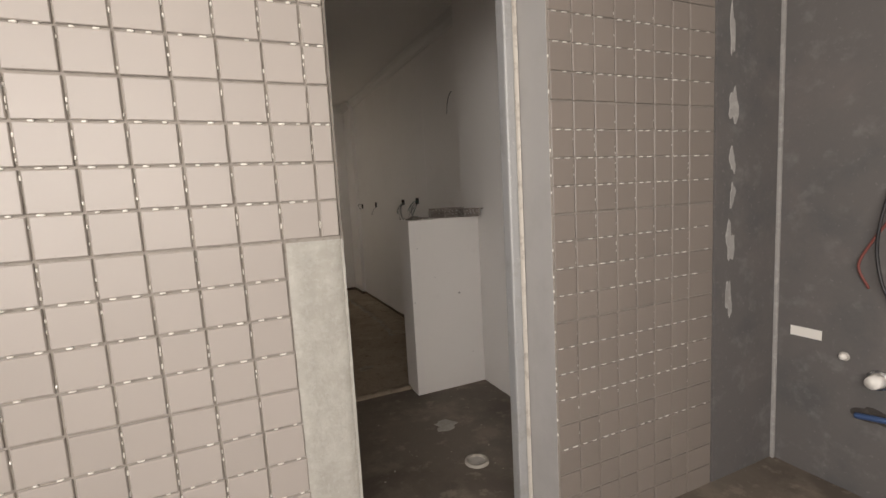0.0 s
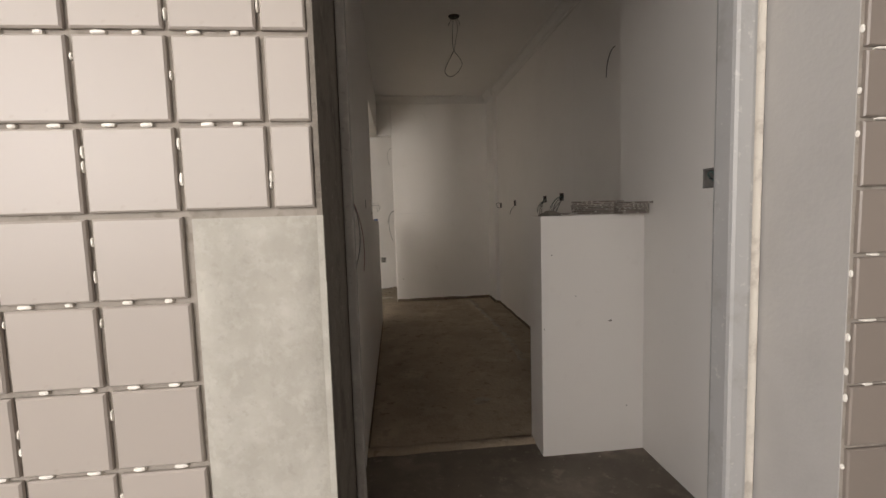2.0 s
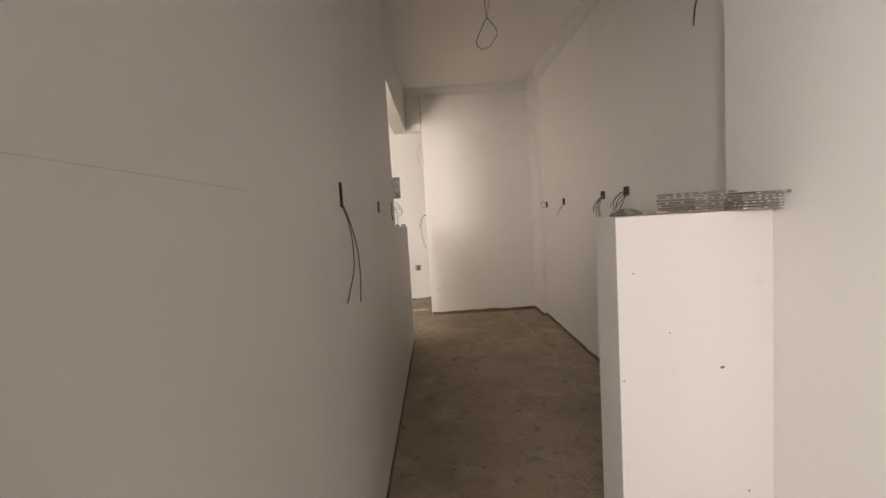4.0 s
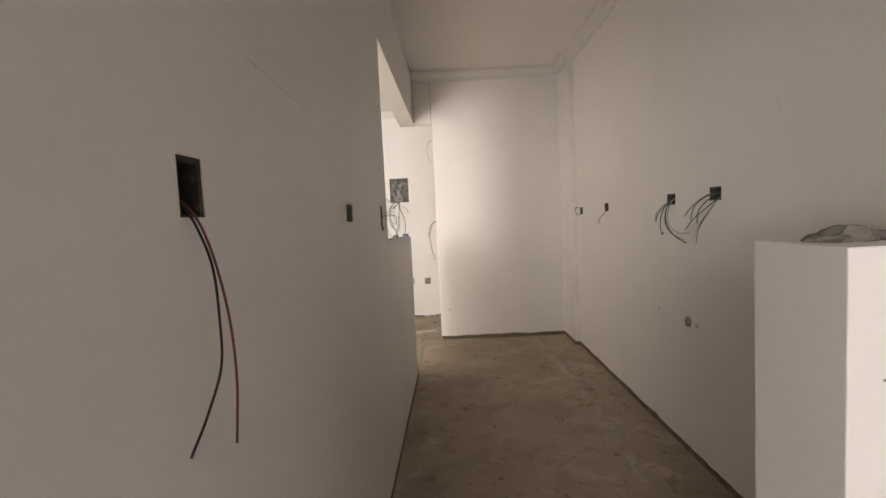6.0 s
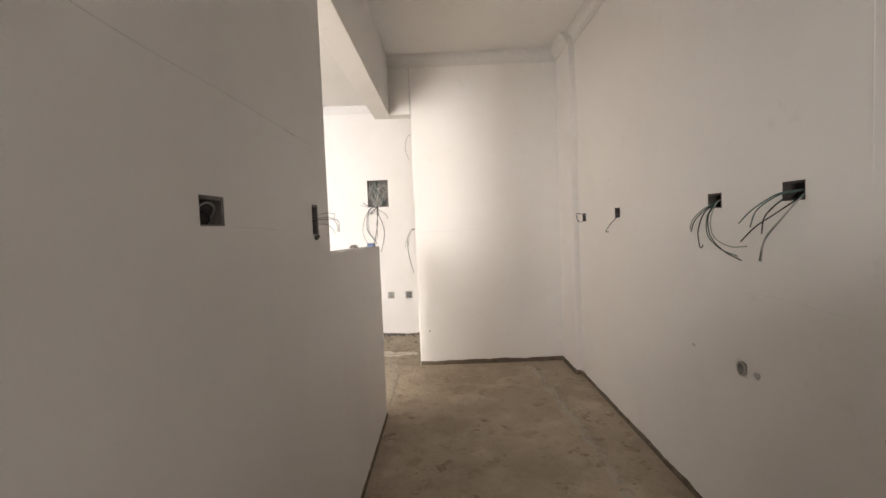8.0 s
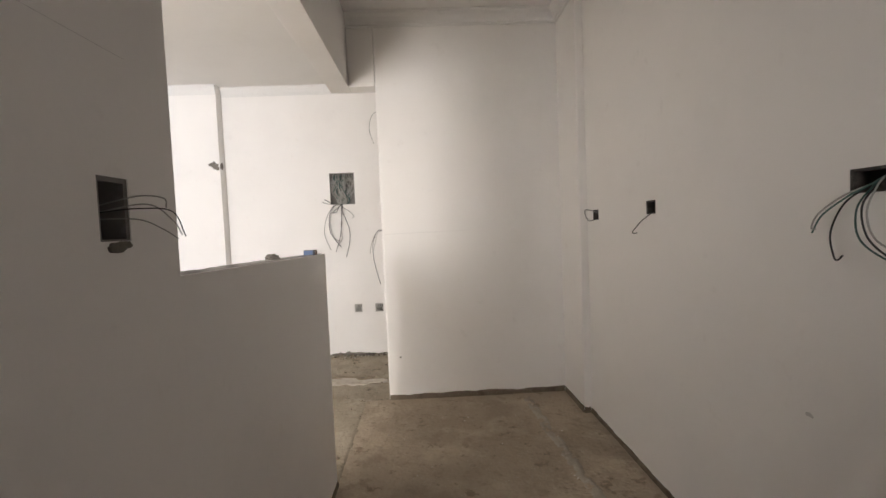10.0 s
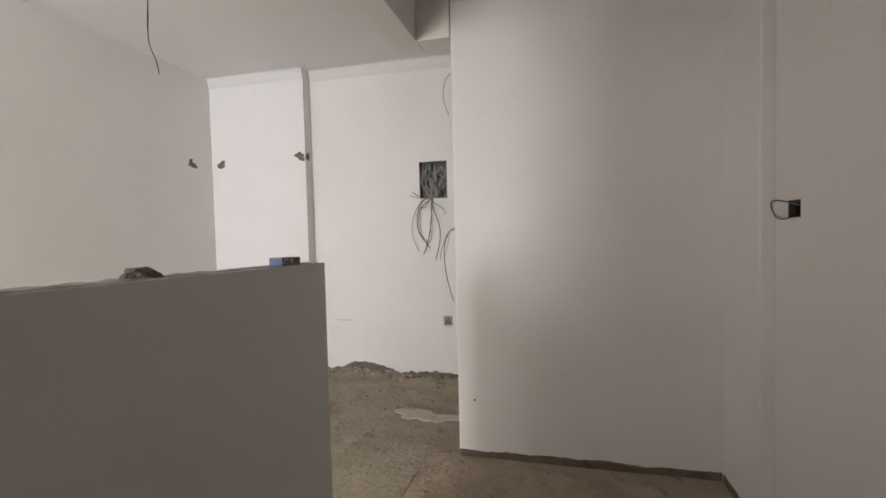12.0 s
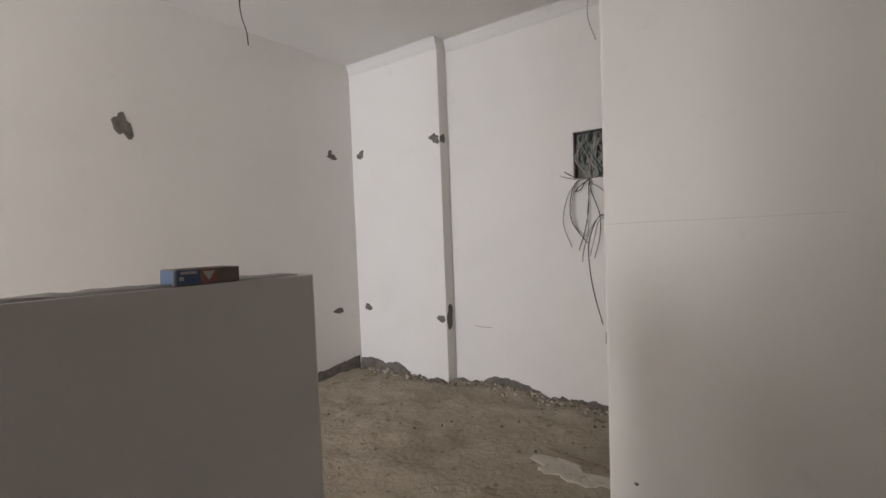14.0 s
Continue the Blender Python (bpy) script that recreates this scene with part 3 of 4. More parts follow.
wire(b, [(XN + .03, 1.14, 1.29), (XN - .004, 1.13, 1.315), (XN - .006, 1.11, 1.325), (XN - .002, 1.095, 1.31), (XN + .005, 1.11, 1.29), (XN + .03, 1.1, 1.28)], "green", .003)
wire(b, [(XN + .03, 1.15, 1.30), (XN - .002, 1.12, 1.30), (XN + .03, 1.09, 1.29)], "black", .0024)


def pipe_stub(place, r, deep, label):
    """A round pipe mouth set in a wall that faces -x."""
    e = thing("pipe_outlet", place, label, "pipe")
    bm = bmesh.new()
    rings = []
    for d, rr in ((.0, r), (-.006, r), (-.006, r * .66), (deep, r * .66)):
        rings.append([bm.verts.new((d, rr * math.cos(a), rr * math.sin(a))) for a in [2 * math.pi * k / 20 for k in range(20)]])
    for p, q in zip(rings, rings[1:]):
        for k in range(20):
            bm.faces.new((p[k], p[(k + 1) % 20], q[(k + 1) % 20], q[k]))
    part("pipe", bm, "pvc", e, "dusty grey pipe mouth", True)
    # dark plate stands in for the shade deep in the pipe
    part("back", cuboid(deep - .004, deep, -r * .95, r * .95, -r * .95, r * .95), "void", e, "dark plate coloured as the shade inside the pipe")
    return e


pipe_stub((XR, 3.290, .650), .0265, .06, "dusty round waste pipe mouth in the kitchen wall")
collar = slab_on("x", XR, -1, blob(7, .03, .026), 3.208, .648, .004)
tagged(part("mortar_patch", collar, "faint"), "small grey mortar plug beside the waste pipe", "mortar patch", "mortar patches")
# pipe surround closing the square hole
bm = bmesh.new()
inner = [bm.verts.new((XR + .004, 3.290 + .0258 * math.cos(a), .650 + .0258 * math.sin(a))) for a in [2 * math.pi * k / 24 for k in range(24)]]
outer = [bm.verts.new((XR + .001, 3.290 + .034 * s * math.cos(a), .650 + .034 * s * math.sin(a))) for a, s in [(2 * math.pi * k / 24, min(1.25, 1 / max(abs(math.cos(2 * math.pi * k / 24)), abs(math.sin(2 * math.pi * k / 24))))) for k in range(24)]]
for k in range(24):
    bm.faces.new((inner[k], inner[(k + 1) % 24], outer[(k + 1) % 24], outer[k]))
structure(part("pipe_surround", bm, "paint"), "white plaster round the waste pipe", "wall")

# wires coming straight out of the wall beside the near corner
e = thing("loose_wires", (XR, 2.14, 2.10), "thin loose wires poking out of the kitchen wall", "wires")
wire(e, [(XR + .02, 2.14, 2.14), (XR - .02, 2.13, 2.12), (XR - .035, 2.16, 2.05), (XR - .03, 2.19, 1.97)], "black", .0022)
wire(e, [(XR + .02, 2.14, 2.14), (XR - .015, 2.15, 2.12), (XR - .022, 2.19, 2.06), (XR - .02, 2.21, 1.99)], "grey", .0022)


# ---- ceiling wires ----
e = thing("ceiling_lamp_point", (.695, 3.15, H), "bare ceiling lamp point with a looped hanging cable", "lamp point")
bm = bmesh.new()
bmesh.ops.create_cone(bm, cap_ends=True, segments=20, radius1=.035, radius2=.045, depth=.012, matrix=Matrix.Translation((0, 0, -.006)))
part("ceiling_box", bm, "boxdark", e, "dark round ceiling box")
for m, pts in (("black", [(.69, 3.15, 2.695), (.685, 3.16, 2.60), (.68, 3.15, 2.52), (.69, 3.15, 2.44), (.735, 3.15, 2.38), (.748, 3.145, 2.33), (.70, 3.15, 2.262), (.645, 3.15, 2.245), (.615, 3.155, 2.29), (.65, 3.15, 2.37), (.69, 3.15, 2.44)]),
               ("grey", [(.70, 3.15, 2.695), (.72, 3.14, 2.62), (.71, 3.15, 2.54), (.69, 3.15, 2.45)]),
               ("black", [(.69, 3.15, 2.695), (.665, 3.15, 2.66), (.65, 3.16, 2.63)]), ("grey", [(.70, 3.15, 2.695), (.73, 3.15, 2.665), (.74, 3.14, 2.63)])):
    wire(e, pts, m, .002)
e = thing("hanging_ceiling_wire", (-1.36, 5.43, H), "single bent wire hanging from the living room ceiling", "wires")
wire(e, [(-1.44, 5.41, H), (-1.436, 5.41, 2.50), (-1.446, 5.41, 2.34), (-1.438, 5.41, 2.24), (-1.40, 5.41, 2.15), (-1.375, 5.40, 2.075)], "black", .0027)
wire(e, [(-1.445, 5.41, H), (-1.44, 5.415, 2.5), (-1.45, 5.415, 2.3)], "black", .002)

# ---- living room wall ----
e = wall_box("y", YF, -1, PANEL, "open fuse box crammed with grey and green cables", "boxgrey", .062, "fuse_box")
rnd = random.Random(5)
for k in range(38):
    x0, x1 = rnd.uniform(-.48, -.26), rnd.uniform(-.44, -.30)
    d = rnd.uniform(.0, .045)
    mid = (x0 + x1) / 2 + rnd.uniform(-.09, .09)
    mid = max(-.482, min(-.252, mid))
    wire(e, [(x0, YF + .05, 1.79), (x0 + rnd.uniform(-.02, .02), YF + d, 1.74), (mid, YF + d - .01, rnd.uniform(1.58, 1.69)), (x1, YF + d, 1.52), (x1 * .5 - .18, YF + .02, 1.478)],
         rnd.choice(["grey", "grey", "grey", "grey", "grey", "green"]), .0048)
o = (-.375, YF - .008, 1.476)
for m, pts in (("grey", [(-.45, 7.25, 1.466), (-.53, 7.235, 1.355), (-.565, 7.235, 1.178), (-.51, 7.24, 1.01)]),
               ("black", [(-.47, 7.24, 1.45), (-.51, 7.235, 1.32), (-.50, 7.235, 1.18), (-.40, 7.24, 1.035)]),
               ("grey", [(-.46, 7.24, 1.45), (-.50, 7.235, 1.30), (-.48, 7.235, 1.16), (-.42, 7.24, 1.09)]),
               ("black", [(-.382, 7.24, 1.42), (-.385, 7.235, 1.27), (-.415, 7.235, 1.11), (-.46, 7.24, .985)]),
               ("grey", [(-.372, 7.24, 1.42), (-.392, 7.23, 1.25), (-.39, 7.235, 1.12), (-.44, 7.24, 1.05)]),
               ("black", [(-.37, 7.24, 1.40), (-.31, 7.235, 1.223), (-.315, 7.24, 1.076), (-.355, 7.245, .932)]),
               ("grey", [(-.36, 7.24, 1.44), (-.30, 7.23, 1.40), (-.255, 7.23, 1.35), (-.27, 7.23, 1.33)]),
               ("black", [(-.39, 7.24, 1.46), (-.44, 7.22, 1.42), (-.47, 7.22, 1.385)]),
               ("black", [(-.40, 7.24, 1.455), (-.43, 7.22, 1.40), (-.46, 7.22, 1.39)]),
               ("black", [(-.46, 7.25, 1.482), (-.50, 7.235, 1.50), (-.545, 7.23, 1.53)]), ("grey", [(-.45, 7.25, 1.478), (-.52, 7.235, 1.485), (-.575, 7.23, 1.505)])):
    wire(e, [o, *pts], m, .0032)
for k, rect in enumerate(SOCKETS):
    e = wall_box("y", YF, -1, rect, "open socket box with tangled wires low on the wall", "pvc", .03)
    rnd = random.Random(k + 9)
    for q in range(5):
        u = rnd.uniform(rect[0] + .012, rect[1] - .012)
        wire(e, [(u, YF + .04, rect[3] - .015), (u + .01, YF - .006, .40), (u - .008, YF - .002, .375), (u + .004, YF + .03, rect[2] + .012)], rnd.choice(["grey", "grey", "black"]), .0045)
e = thing("loose_wires", (.168, 5.80, 1.19), "thin loose wires hanging out of the end wall edge", "wires")
wire(e, [(.18, 5.80, 1.20), (.128, 5.80, 1.19), (.092, 5.80, 1.10), (.094, 5.80, .99), (.112, 5.80, .89), (.136, 5.80, .80)], "black", .0021)
wire(e, [(.18, 5.80, 1.20), (.125, 5.795, 1.185), (.09, 5.79, 1.12), (.073, 5.79, 1.06), (.07, 5.79, 1.03)], "grey", .0021)
wire(e, [(.18, 5.80, 1.195), (.13, 5.805, 1.18), (.11, 5.81, 1.12), (.092, 5.81, 1.05)], "grey", .002)
e = thing("loose_wires", (.168, 5.80, 2.04), "single loose wire hanging beside the lintel", "wires")
wire(e, [(.18, 5.80, 2.05), (.135, 5.80, 2.03), (.11, 5.80, 1.97), (.108, 5.80, 1.90), (.134, 5.80, 1.82)], "grey", .0021)


# ---- mortar patches on the living room walls ----
def mortar_patch(axis, at, out, seed, u, v, w, h, rough=.4, label="grey mortar patch in the white plaster wall"):
    ob = part("mortar_patch", slab_on(axis, at, out, blob(seed, w, h, rough=rough), u, v, .004), "mortar")
    return tagged(ob, label, "mortar patch", "mortar patches")


mortar_patch("x", -2.56, 1, 11, 5.285, 1.868, .10, .15, .5, "large grey mortar patch high on the white wall")
mortar_patch("x", -2.56, 1, 12, 6.91, 1.845, .10, .05)
mortar_patch("x", -2.56, 1, 15, 6.885, 1.878, .04, .05)
mortar_patch("x", -2.56, 1, 13, 6.905, .467, .10, .055, .25)
mortar_patch("y", YL, -1, 14, -2.452, 1.872, .075, .085, .45)
mortar_patch("y", YL, -1, 16, -2.434, .472, .075, .075, .4)
mortar_patch("y", YL, -1, 17, -1.60, 1.905, .09, .075, .5)
mortar_patch("x", -1.5455, 1, 18, YL + .035, 1.90, .06, .08, .4)
mortar_patch("y", YL, -1, 19, -1.60, .43, .10, .05, .35)
mortar_patch("x", -1.5455, 1, 20, YL + .045, .44, .085, .20, .25)


# broken plaster along the living room wall feet
def broken_foot(name, axis, at, out, u0, u1, z0, tops, seed):
    n = int((u1 - u0) / .012)
    bm = bmesh.new()
    rnd = random.Random(seed)
    prev = None
    for k in range(n + 1):
        t = k / n
        u = u0 + (u1 - u0) * t
        i = t * (len(tops) - 1)
        a = int(min(i, len(tops) - 2))
        z = tops[a] + (tops[a + 1] - tops[a]) * (i - a) + .014 * noise.noise(Vector((u * 22, seed, 0))) + rnd.uniform(-.005, .005)
        ring = []
        for d, zz in ((.0, z), (.005, z - .004), (.004 + .006 * rnd.random(), (z + z0) / 2), (.012, z0 - .03), (0, z0 - .03)):
            ring.append(bm.verts.new((at + out * d, u, zz) if axis == "x" else (u, at + out * d, zz)))
        if prev:
            for q in range(4):
                bm.faces.new((prev[q], prev[q + 1], ring[q + 1], ring[q]))
        prev = ring
    return structure(part(name, bm, "mortar"), "bare mortar where plaster has broken off the wall foot", "wall")


broken_foot("wall_foot_north", "y", YF, -1, -1.29, -.70, LIV, [-.075, -.02, -.015, -.025, -.045, -.075, -.12], 1)
broken_foot("wall_foot_proud", "y", YL, -1, -2.55, -1.95, LIV, [-.02, .005, -.03, .0, -.07], 2)
broken_foot("wall_foot_west", "x", -2.56, 1, 6.2, 7.13, LIV, [-.05, -.02, -.03, -.01, .01], 3)
for nm, u0, u1, at in (("wall_foot_north_b", -.70, .6, YF), ("wall_foot_north_c", -1.545, -1.29, YF), ("wall_foot_proud_b", -1.95, -1.56, YL)):
    broken_foot(nm, "y", at, -1, u0, u1, LIV, [-.095, -.075, -.10, -.07, -.095], len(nm) + int(u0 * 10))


# rubble and plaster crumbs
def scatter(name, m, spots_, label):
    bm = bmesh.new()
    for i, (x, y, z, s) in enumerate(spots_):
        join(bm, rock(i, s, .32 + .3 * (i % 3 == 0)), Matrix.Translation((x, y, z)) @ Euler((i, i * 2.1, i * .7)).to_matrix().to_4x4())
    return tagged(part(name, bm, m), label, "rubble", "", "stuff")


rnd = random.Random(3)


def foot_spot(small, large, spread):
    x = rnd.uniform(-2.5, .9)
    wally = YL if x < -1.545 else YF
    y = wally - .015 - abs(rnd.gauss(0, spread))
    return x, y, living_height(x, y) + .004, rnd.uniform(small, large)


scatter("rubble", "rubble", [foot_spot(.010, .042, .06) for _ in range(220)], "brown mortar rubble along the broken wall foot")
scatter("plaster_crumbs", "chips", [foot_spot(.008, .034, .05) for _ in range(240)], "white plaster crumbs along the broken wall foot")
flakes = []
for _ in range(120):
    c = rnd.choice((-2.2, -1.75, -1.0, -.75, -.6, -.35, -.2))
    x = c + rnd.gauss(0, .09)
    y = (YL if x < -1.545 else YF) - .02 - abs(rnd.gauss(0, .07))
    flakes.append((x, y, living_height(x, y) + .006, rnd.uniform(.010, .040) * rnd.uniform(.5, 1)))
scatter("plaster_flakes", "chips", flakes, "white plaster flakes broken off the wall foot")
grit = []
for _ in range(420):
    x, y = rnd.uniform(-2.4, 1.4), rnd.uniform(4.6, 7.2)
    if x < 0 or y > 5.9:
        grit.append((x, y, living_height(x, y) + .001, rnd.uniform(.006, .032)))
scatter("floor_grit", "rubble", grit, "loose grit on the broken living room floor")
crumbs = []
for _ in range(90):
    x, y = rnd.uniform(.05, 1.45), rnd.uniform(2.2, 5.6)
    crumbs.append((x, y, kitchen_height(x, y) + .001, rnd.uniform(.004, .013)))
for _ in range(40):
    x, y = rnd.uniform(.1, 1.35), rnd.uniform(.3, 1.55)
    crumbs.append((x, y, LOW + .001, rnd.uniform(.003, .012)))
scatter("floor_crumbs", "chips", crumbs, "small plaster crumbs on the kitchen floor")
# two loose mortar slabs
bm = bmesh.new()
shape = blob(41, .36, .19, 26, .75)
top, low = [bm.verts.new((u, v, .008 + .007 * noise.noise(Vector((u * 20, v * 20, 0))))) for u, v in shape], [bm.verts.new((u * 1.03, v * 1.03, -.02)) for u, v in shape]
bm.faces.new(top)
for k in range(26):
    bm.faces.new((low[k], low[(k + 1) % 26], top[(k + 1) % 26], top[k]))
o = part("mortar_slab", bm, "chips")
o.location = (-.20, 6.30, living_height(-.20, 6.30) + .004)
tagged(o, "pale broken mortar slab lying on the rough floor", "mortar slab")
bm = bmesh.new()
prev = None
for k in range(40):
    u = -.19 + .38 * k / 39
    a, b = .006 * noise.noise(Vector((u * 30, 1, 0))), .010 * noise.noise(Vector((u * 45, 7, 0)))
    ring = [bm.verts.new((u, d + a, z)) for d, z in ((-.034, -.02), (-.022, .006 + b), (.0, .016 + b), (.018, .008 - b), (.03, -.02))]
    if prev:
        for q in range(4):
            bm.faces.new((prev[q], prev[q + 1], ring[q + 1], ring[q]))
    prev = ring
o = part("mortar_strip", bm, "rubble", smooth=True)
o.matrix_basis = pose(-.20, 6.47, living_height(-.20, 6.47) + .002, 0, 0, -10)
tagged(o, "dark mortar strip lying on the rough floor", "mortar slab")
# mortar seam over a buried conduit
bm = bmesh.new()
prev = None
for k in range(120):
    y = 3.0 + 2.62 * k / 119
    c = 1.18 + .03 * math.sin(y * 2) + .02 * noise.noise(Vector((y * 6, 0, 0)))
    ring = []
    for q in range(7):
        u = (q - 3) / 3
        w = .036 + .016 * noise.noise(Vector((y * 9, 4, 0))) + .012 * noise.noise(Vector((y * 31, 9, u)))
        x = c + u * w
        ring.append(bm.verts.new((x, y, kitchen_height(x, y) + (-.004 if q in (0, 6) else .001 + .009 * noise.noise(Vector((x * 30, y * 22, 2)))))))
    if prev:
        for q in range(6):
            bm.faces.new((prev[q], prev[q + 1], ring[q + 1], ring[q]))
    prev = ring
structure(part("mortar_seam", bm, "seam", smooth=True), "pale mortar seam over a buried conduit in the floor", "floor")


# ---- on the half-height wall ----
e = thing("carton", (-.023, 4.447, 1.1052), "small blue, red and brown carton on the half-height wall", "carton")
part("box", cuboid(-.022, .022, -.052, .052, 0, .025, .002), "card", e)
part("print_panel", cuboid(.0222, .0229, -.050, -.015, .002, .0235), "cardblue", e, "blue printed panel")
part("print_panel", cuboid(.0222, .0229, -.014, .012, .002, .0235), "cardred", e, "red printed panel")
part("print_end", cuboid(-.020, .020, -.0529, -.0522, .002, .0235), "cardblue", e, "blue printed end")
part("print_bar", cuboid(.0231, .0235, -.045, -.02, .0175, .0215), "cardwhite", e, "white print bar")
part("print_bar", cuboid(.0231, .0235, -.047, -.04, .008, .014), "cardwhite", e, "white print spot")
bm = bmesh.new()
w = [bm.verts.new(p) for p in ((.0231, -.011, .0205), (.0231, .009, .0205), (.0231, -.001, .006))]
bm.faces.new(w)
part("print_triangle", bm, "cardwhite", e, "pale triangle print")
e.scale = (.91, .91, .91)
e.rotation_euler = (radians(-1.4), 0, radians(3))


def mortar_lump(place, w, h, seed, label):
    bm = bmesh.new()
    bmesh.ops.create_icosphere(bm, subdivisions=3, radius=.5)
    for v in bm.verts:
        v.co *= 1 + .35 * noise.noise(v.co * 2.2 + Vector((seed, 0, 0))) + .3 * noise.noise(v.co * 5.5)
        v.co = Vector((v.co.x * w * .6, v.co.y * w, max(-.002, v.co.z * h * 2 * (.7 + .6 * (.5 - v.co.y)))))
    o = part("mortar_lump", bm, "mortar")
    o.location = place
    return tagged(o, label, "mortar lump", "mortar lumps")


mortar_lump((-.042, 4.014, 1.115), .080, .021, 3, "dried grey mortar lump on the half-height wall")
lump = mortar_lump((.945, 1.69, 1.166), .10, .022, 8, "dried dark mortar lump on the low pier")
lump.rotation_euler = (0, 0, radians(80))


# ---- tile sheets on the low pier ----
def sheet_stack(place, turn, w, d, n, label, seed, lip=0):
    """A pile of tile sheets: each sheet a slab of four by four tiles with glue dots along its edges."""
    rnd = random.Random(seed)
    e = thing("tile_stack", (*place, 1.166), label, "tile stack", "stacks of tile sheets")
    e.rotation_euler = (0, 0, radians(turn))
    z = 0
    for k in range(n):
        dx, dy, tw = rnd.uniform(-.004, .004), rnd.uniform(-.004, .004), rnd.uniform(-1.5, 1.5)
        if lip and k == n - 1:
            dx, dy, tw = lip, -.01, 5
        m = pose(dx, dy, z, 0, 0, tw)
        bm = bmesh.new()
        nx, ny = 2, 2
        for i in range(nx):
            for j in range(ny):
                b2 = cuboid(-w / 2 + i * w / nx + .0018, -w / 2 + (i + 1) * w / nx - .0018, -d / 2 + j * d / ny + .0018, -d / 2 + (j + 1) * d / ny - .0018, .0012, .0088, .0012)
                join(bm, b2)
        bm.transform(m)
        s = part("tile_sheet", bm, "sheet", e)
        bm = bmesh.new()
        for i in range(6):
            u = -w / 2 + (i + .5 + rnd.uniform(-.15, .15)) * w / 6
            for sy in (-1, 1):
                if rnd.random() < .5:
                    cuboid(u - .0045, u + .0045, sy * d / 2 - .0022, sy * d / 2 + .0012, .0035, .0062, bm=bm)
        for i in range(5):
            v = -d / 2 + (i + .5) * d / 5
            if rnd.random() < .25:
                cuboid(-w / 2 - .0012, -w / 2 + .0022, v - .006, v + .006, .003, .0068, bm=bm)
        bm.transform(m)
        part("glue_dots", bm, "dot", s, "white glue dots")["kind"] = "stuff"
        z += .0095
    return e


sheet_stack((1.035, 1.715), 8, .09, .10, 1, "single broken taupe tile sheet on the pier", 1)
st = sheet_stack((1.203, 1.703), 20, .203, .16, 7, "tall pile of taupe tile sheets on the pier", 2)
st = sheet_stack((1.318, 1.60), -6, .125, .15, 6, "pile of taupe tile sheets with the top one askew", 4, .022)

# ---- laundry ----
e = thing("floor_drain", (.835, .70, LOW), "round floor drain mouth with mortar crust", "drain")
bm = bmesh.new()
rings = []
for r, z in ((.062, -.004), (.060, .012), (.047, .016), (.044, .006), (.042, -.004)):
    rings.append([bm.verts.new((r * (1 + .05 * noise.noise(Vector((math.cos(a) * 2, math.sin(a) * 2, z)))) * math.cos(a), r * math.sin(a), z + .003 * noise.noise(Vector((math.cos(a) * 3, math.sin(a) * 3, 1))))) for a in [2 * math.pi * k / 28 for k in range(28)]])
for p, q in zip(rings, rings[1:]):
    for k in range(28):
        bm.faces.new((p[k], p[(k + 1) % 28], q[(k + 1) % 28], q[k]))
part("collar", bm, "chips", e, "pale crusted collar", True)
bm = bmesh.new()
bmesh.ops.create_circle(bm, cap_ends=True, segments=28, radius=.0435, matrix=Matrix.Translation((0, 0, .004)))
part("cover", bm, "pvc", e, "dirty white plug")
bm = bmesh.new()
shape = blob(77, .16, .11, 24, .5)
c = [bm.verts.new((u, v, .0)) for u, v in shape]
bm.faces.new(c)
c2 = bmesh.ops.extrude_face_region(bm, geom=bm.faces[:])
for v in c2["geom"]:
    if isinstance(v, bmesh.types.BMVert):
        v.co = Vector((v.co.x * .85, v.co.y * .85, .004))
o = part("mortar_splash", bm, "patch")
o.location = (.86, 1.12, LOW)
tagged(o, "pale dried mortar splash on the dark floor", "mortar splash")

bm = bmesh.new()
shape = blob(78, .13, .07, 22, .55)
c = [bm.verts.new((u, v, .004 + .002 * noise.noise(Vector((u * 40, v * 40, 0))))) for u, v in shape]
d = [bm.verts.new((u * 1.12, v * 1.12, -.004)) for u, v in shape]
bm.faces.new(c)
for k in range(22):
    bm.faces.new((d[k], d[(k + 1) % 22], c[(k + 1) % 22], c[k]))
o = part("mortar_splash", bm, "seam")
o.location = (.70, 2.32, kitchen_height(.70, 2.32))
tagged(o, "pale dried mortar splash on the kitchen floor", "mortar splash")
XE = 2.10
e = thing("laundry_tap", (XE, -.345, .497), "stubby white plastic tap stub on the dark cement wall", "tap")
bm = bmesh.new()
bmesh.ops.create_cone(bm, cap_ends=True, segments=18, radius1=.03, radius2=.024, depth=.06, matrix=pose(-.03, 0, 0, 0, -90, 0))
part("body", bm, "dot", e, "", True)
bm = bmesh.new()
bmesh.ops.create_cone(bm, cap_ends=True, segments=18, radius1=.04, radius2=.04, depth=.008, matrix=pose(-.004, 0, 0, 0, -90, 0))
part("flange", bm, "steel", e, "metal flange", True)
e = thing("pipe_plug", (XE, -.228, .561), "small white pipe plug in the dark cement wall", "plug")
bm = bmesh.new()
bmesh.ops.create_cone(bm, cap_ends=True, segments=16, radius1=.013, radius2=.011, depth=.024, matrix=pose(-.012, 0, 0, 0, -90, 0))
part("cap", bm, "dot", e, "", True)
bm = bmesh.new()
bmesh.ops.create_cone(bm, cap_ends=True, segments=16, radius1=.02, radius2=.018, depth=.006, matrix=pose(-.003, 0, 0, 0, -90, 0))
part("flange", bm, "pvc", e, "", True)
o = part("paper_label", cuboid(XE - .003, XE, -.145, -.022, .605, .648, .001), "dot")
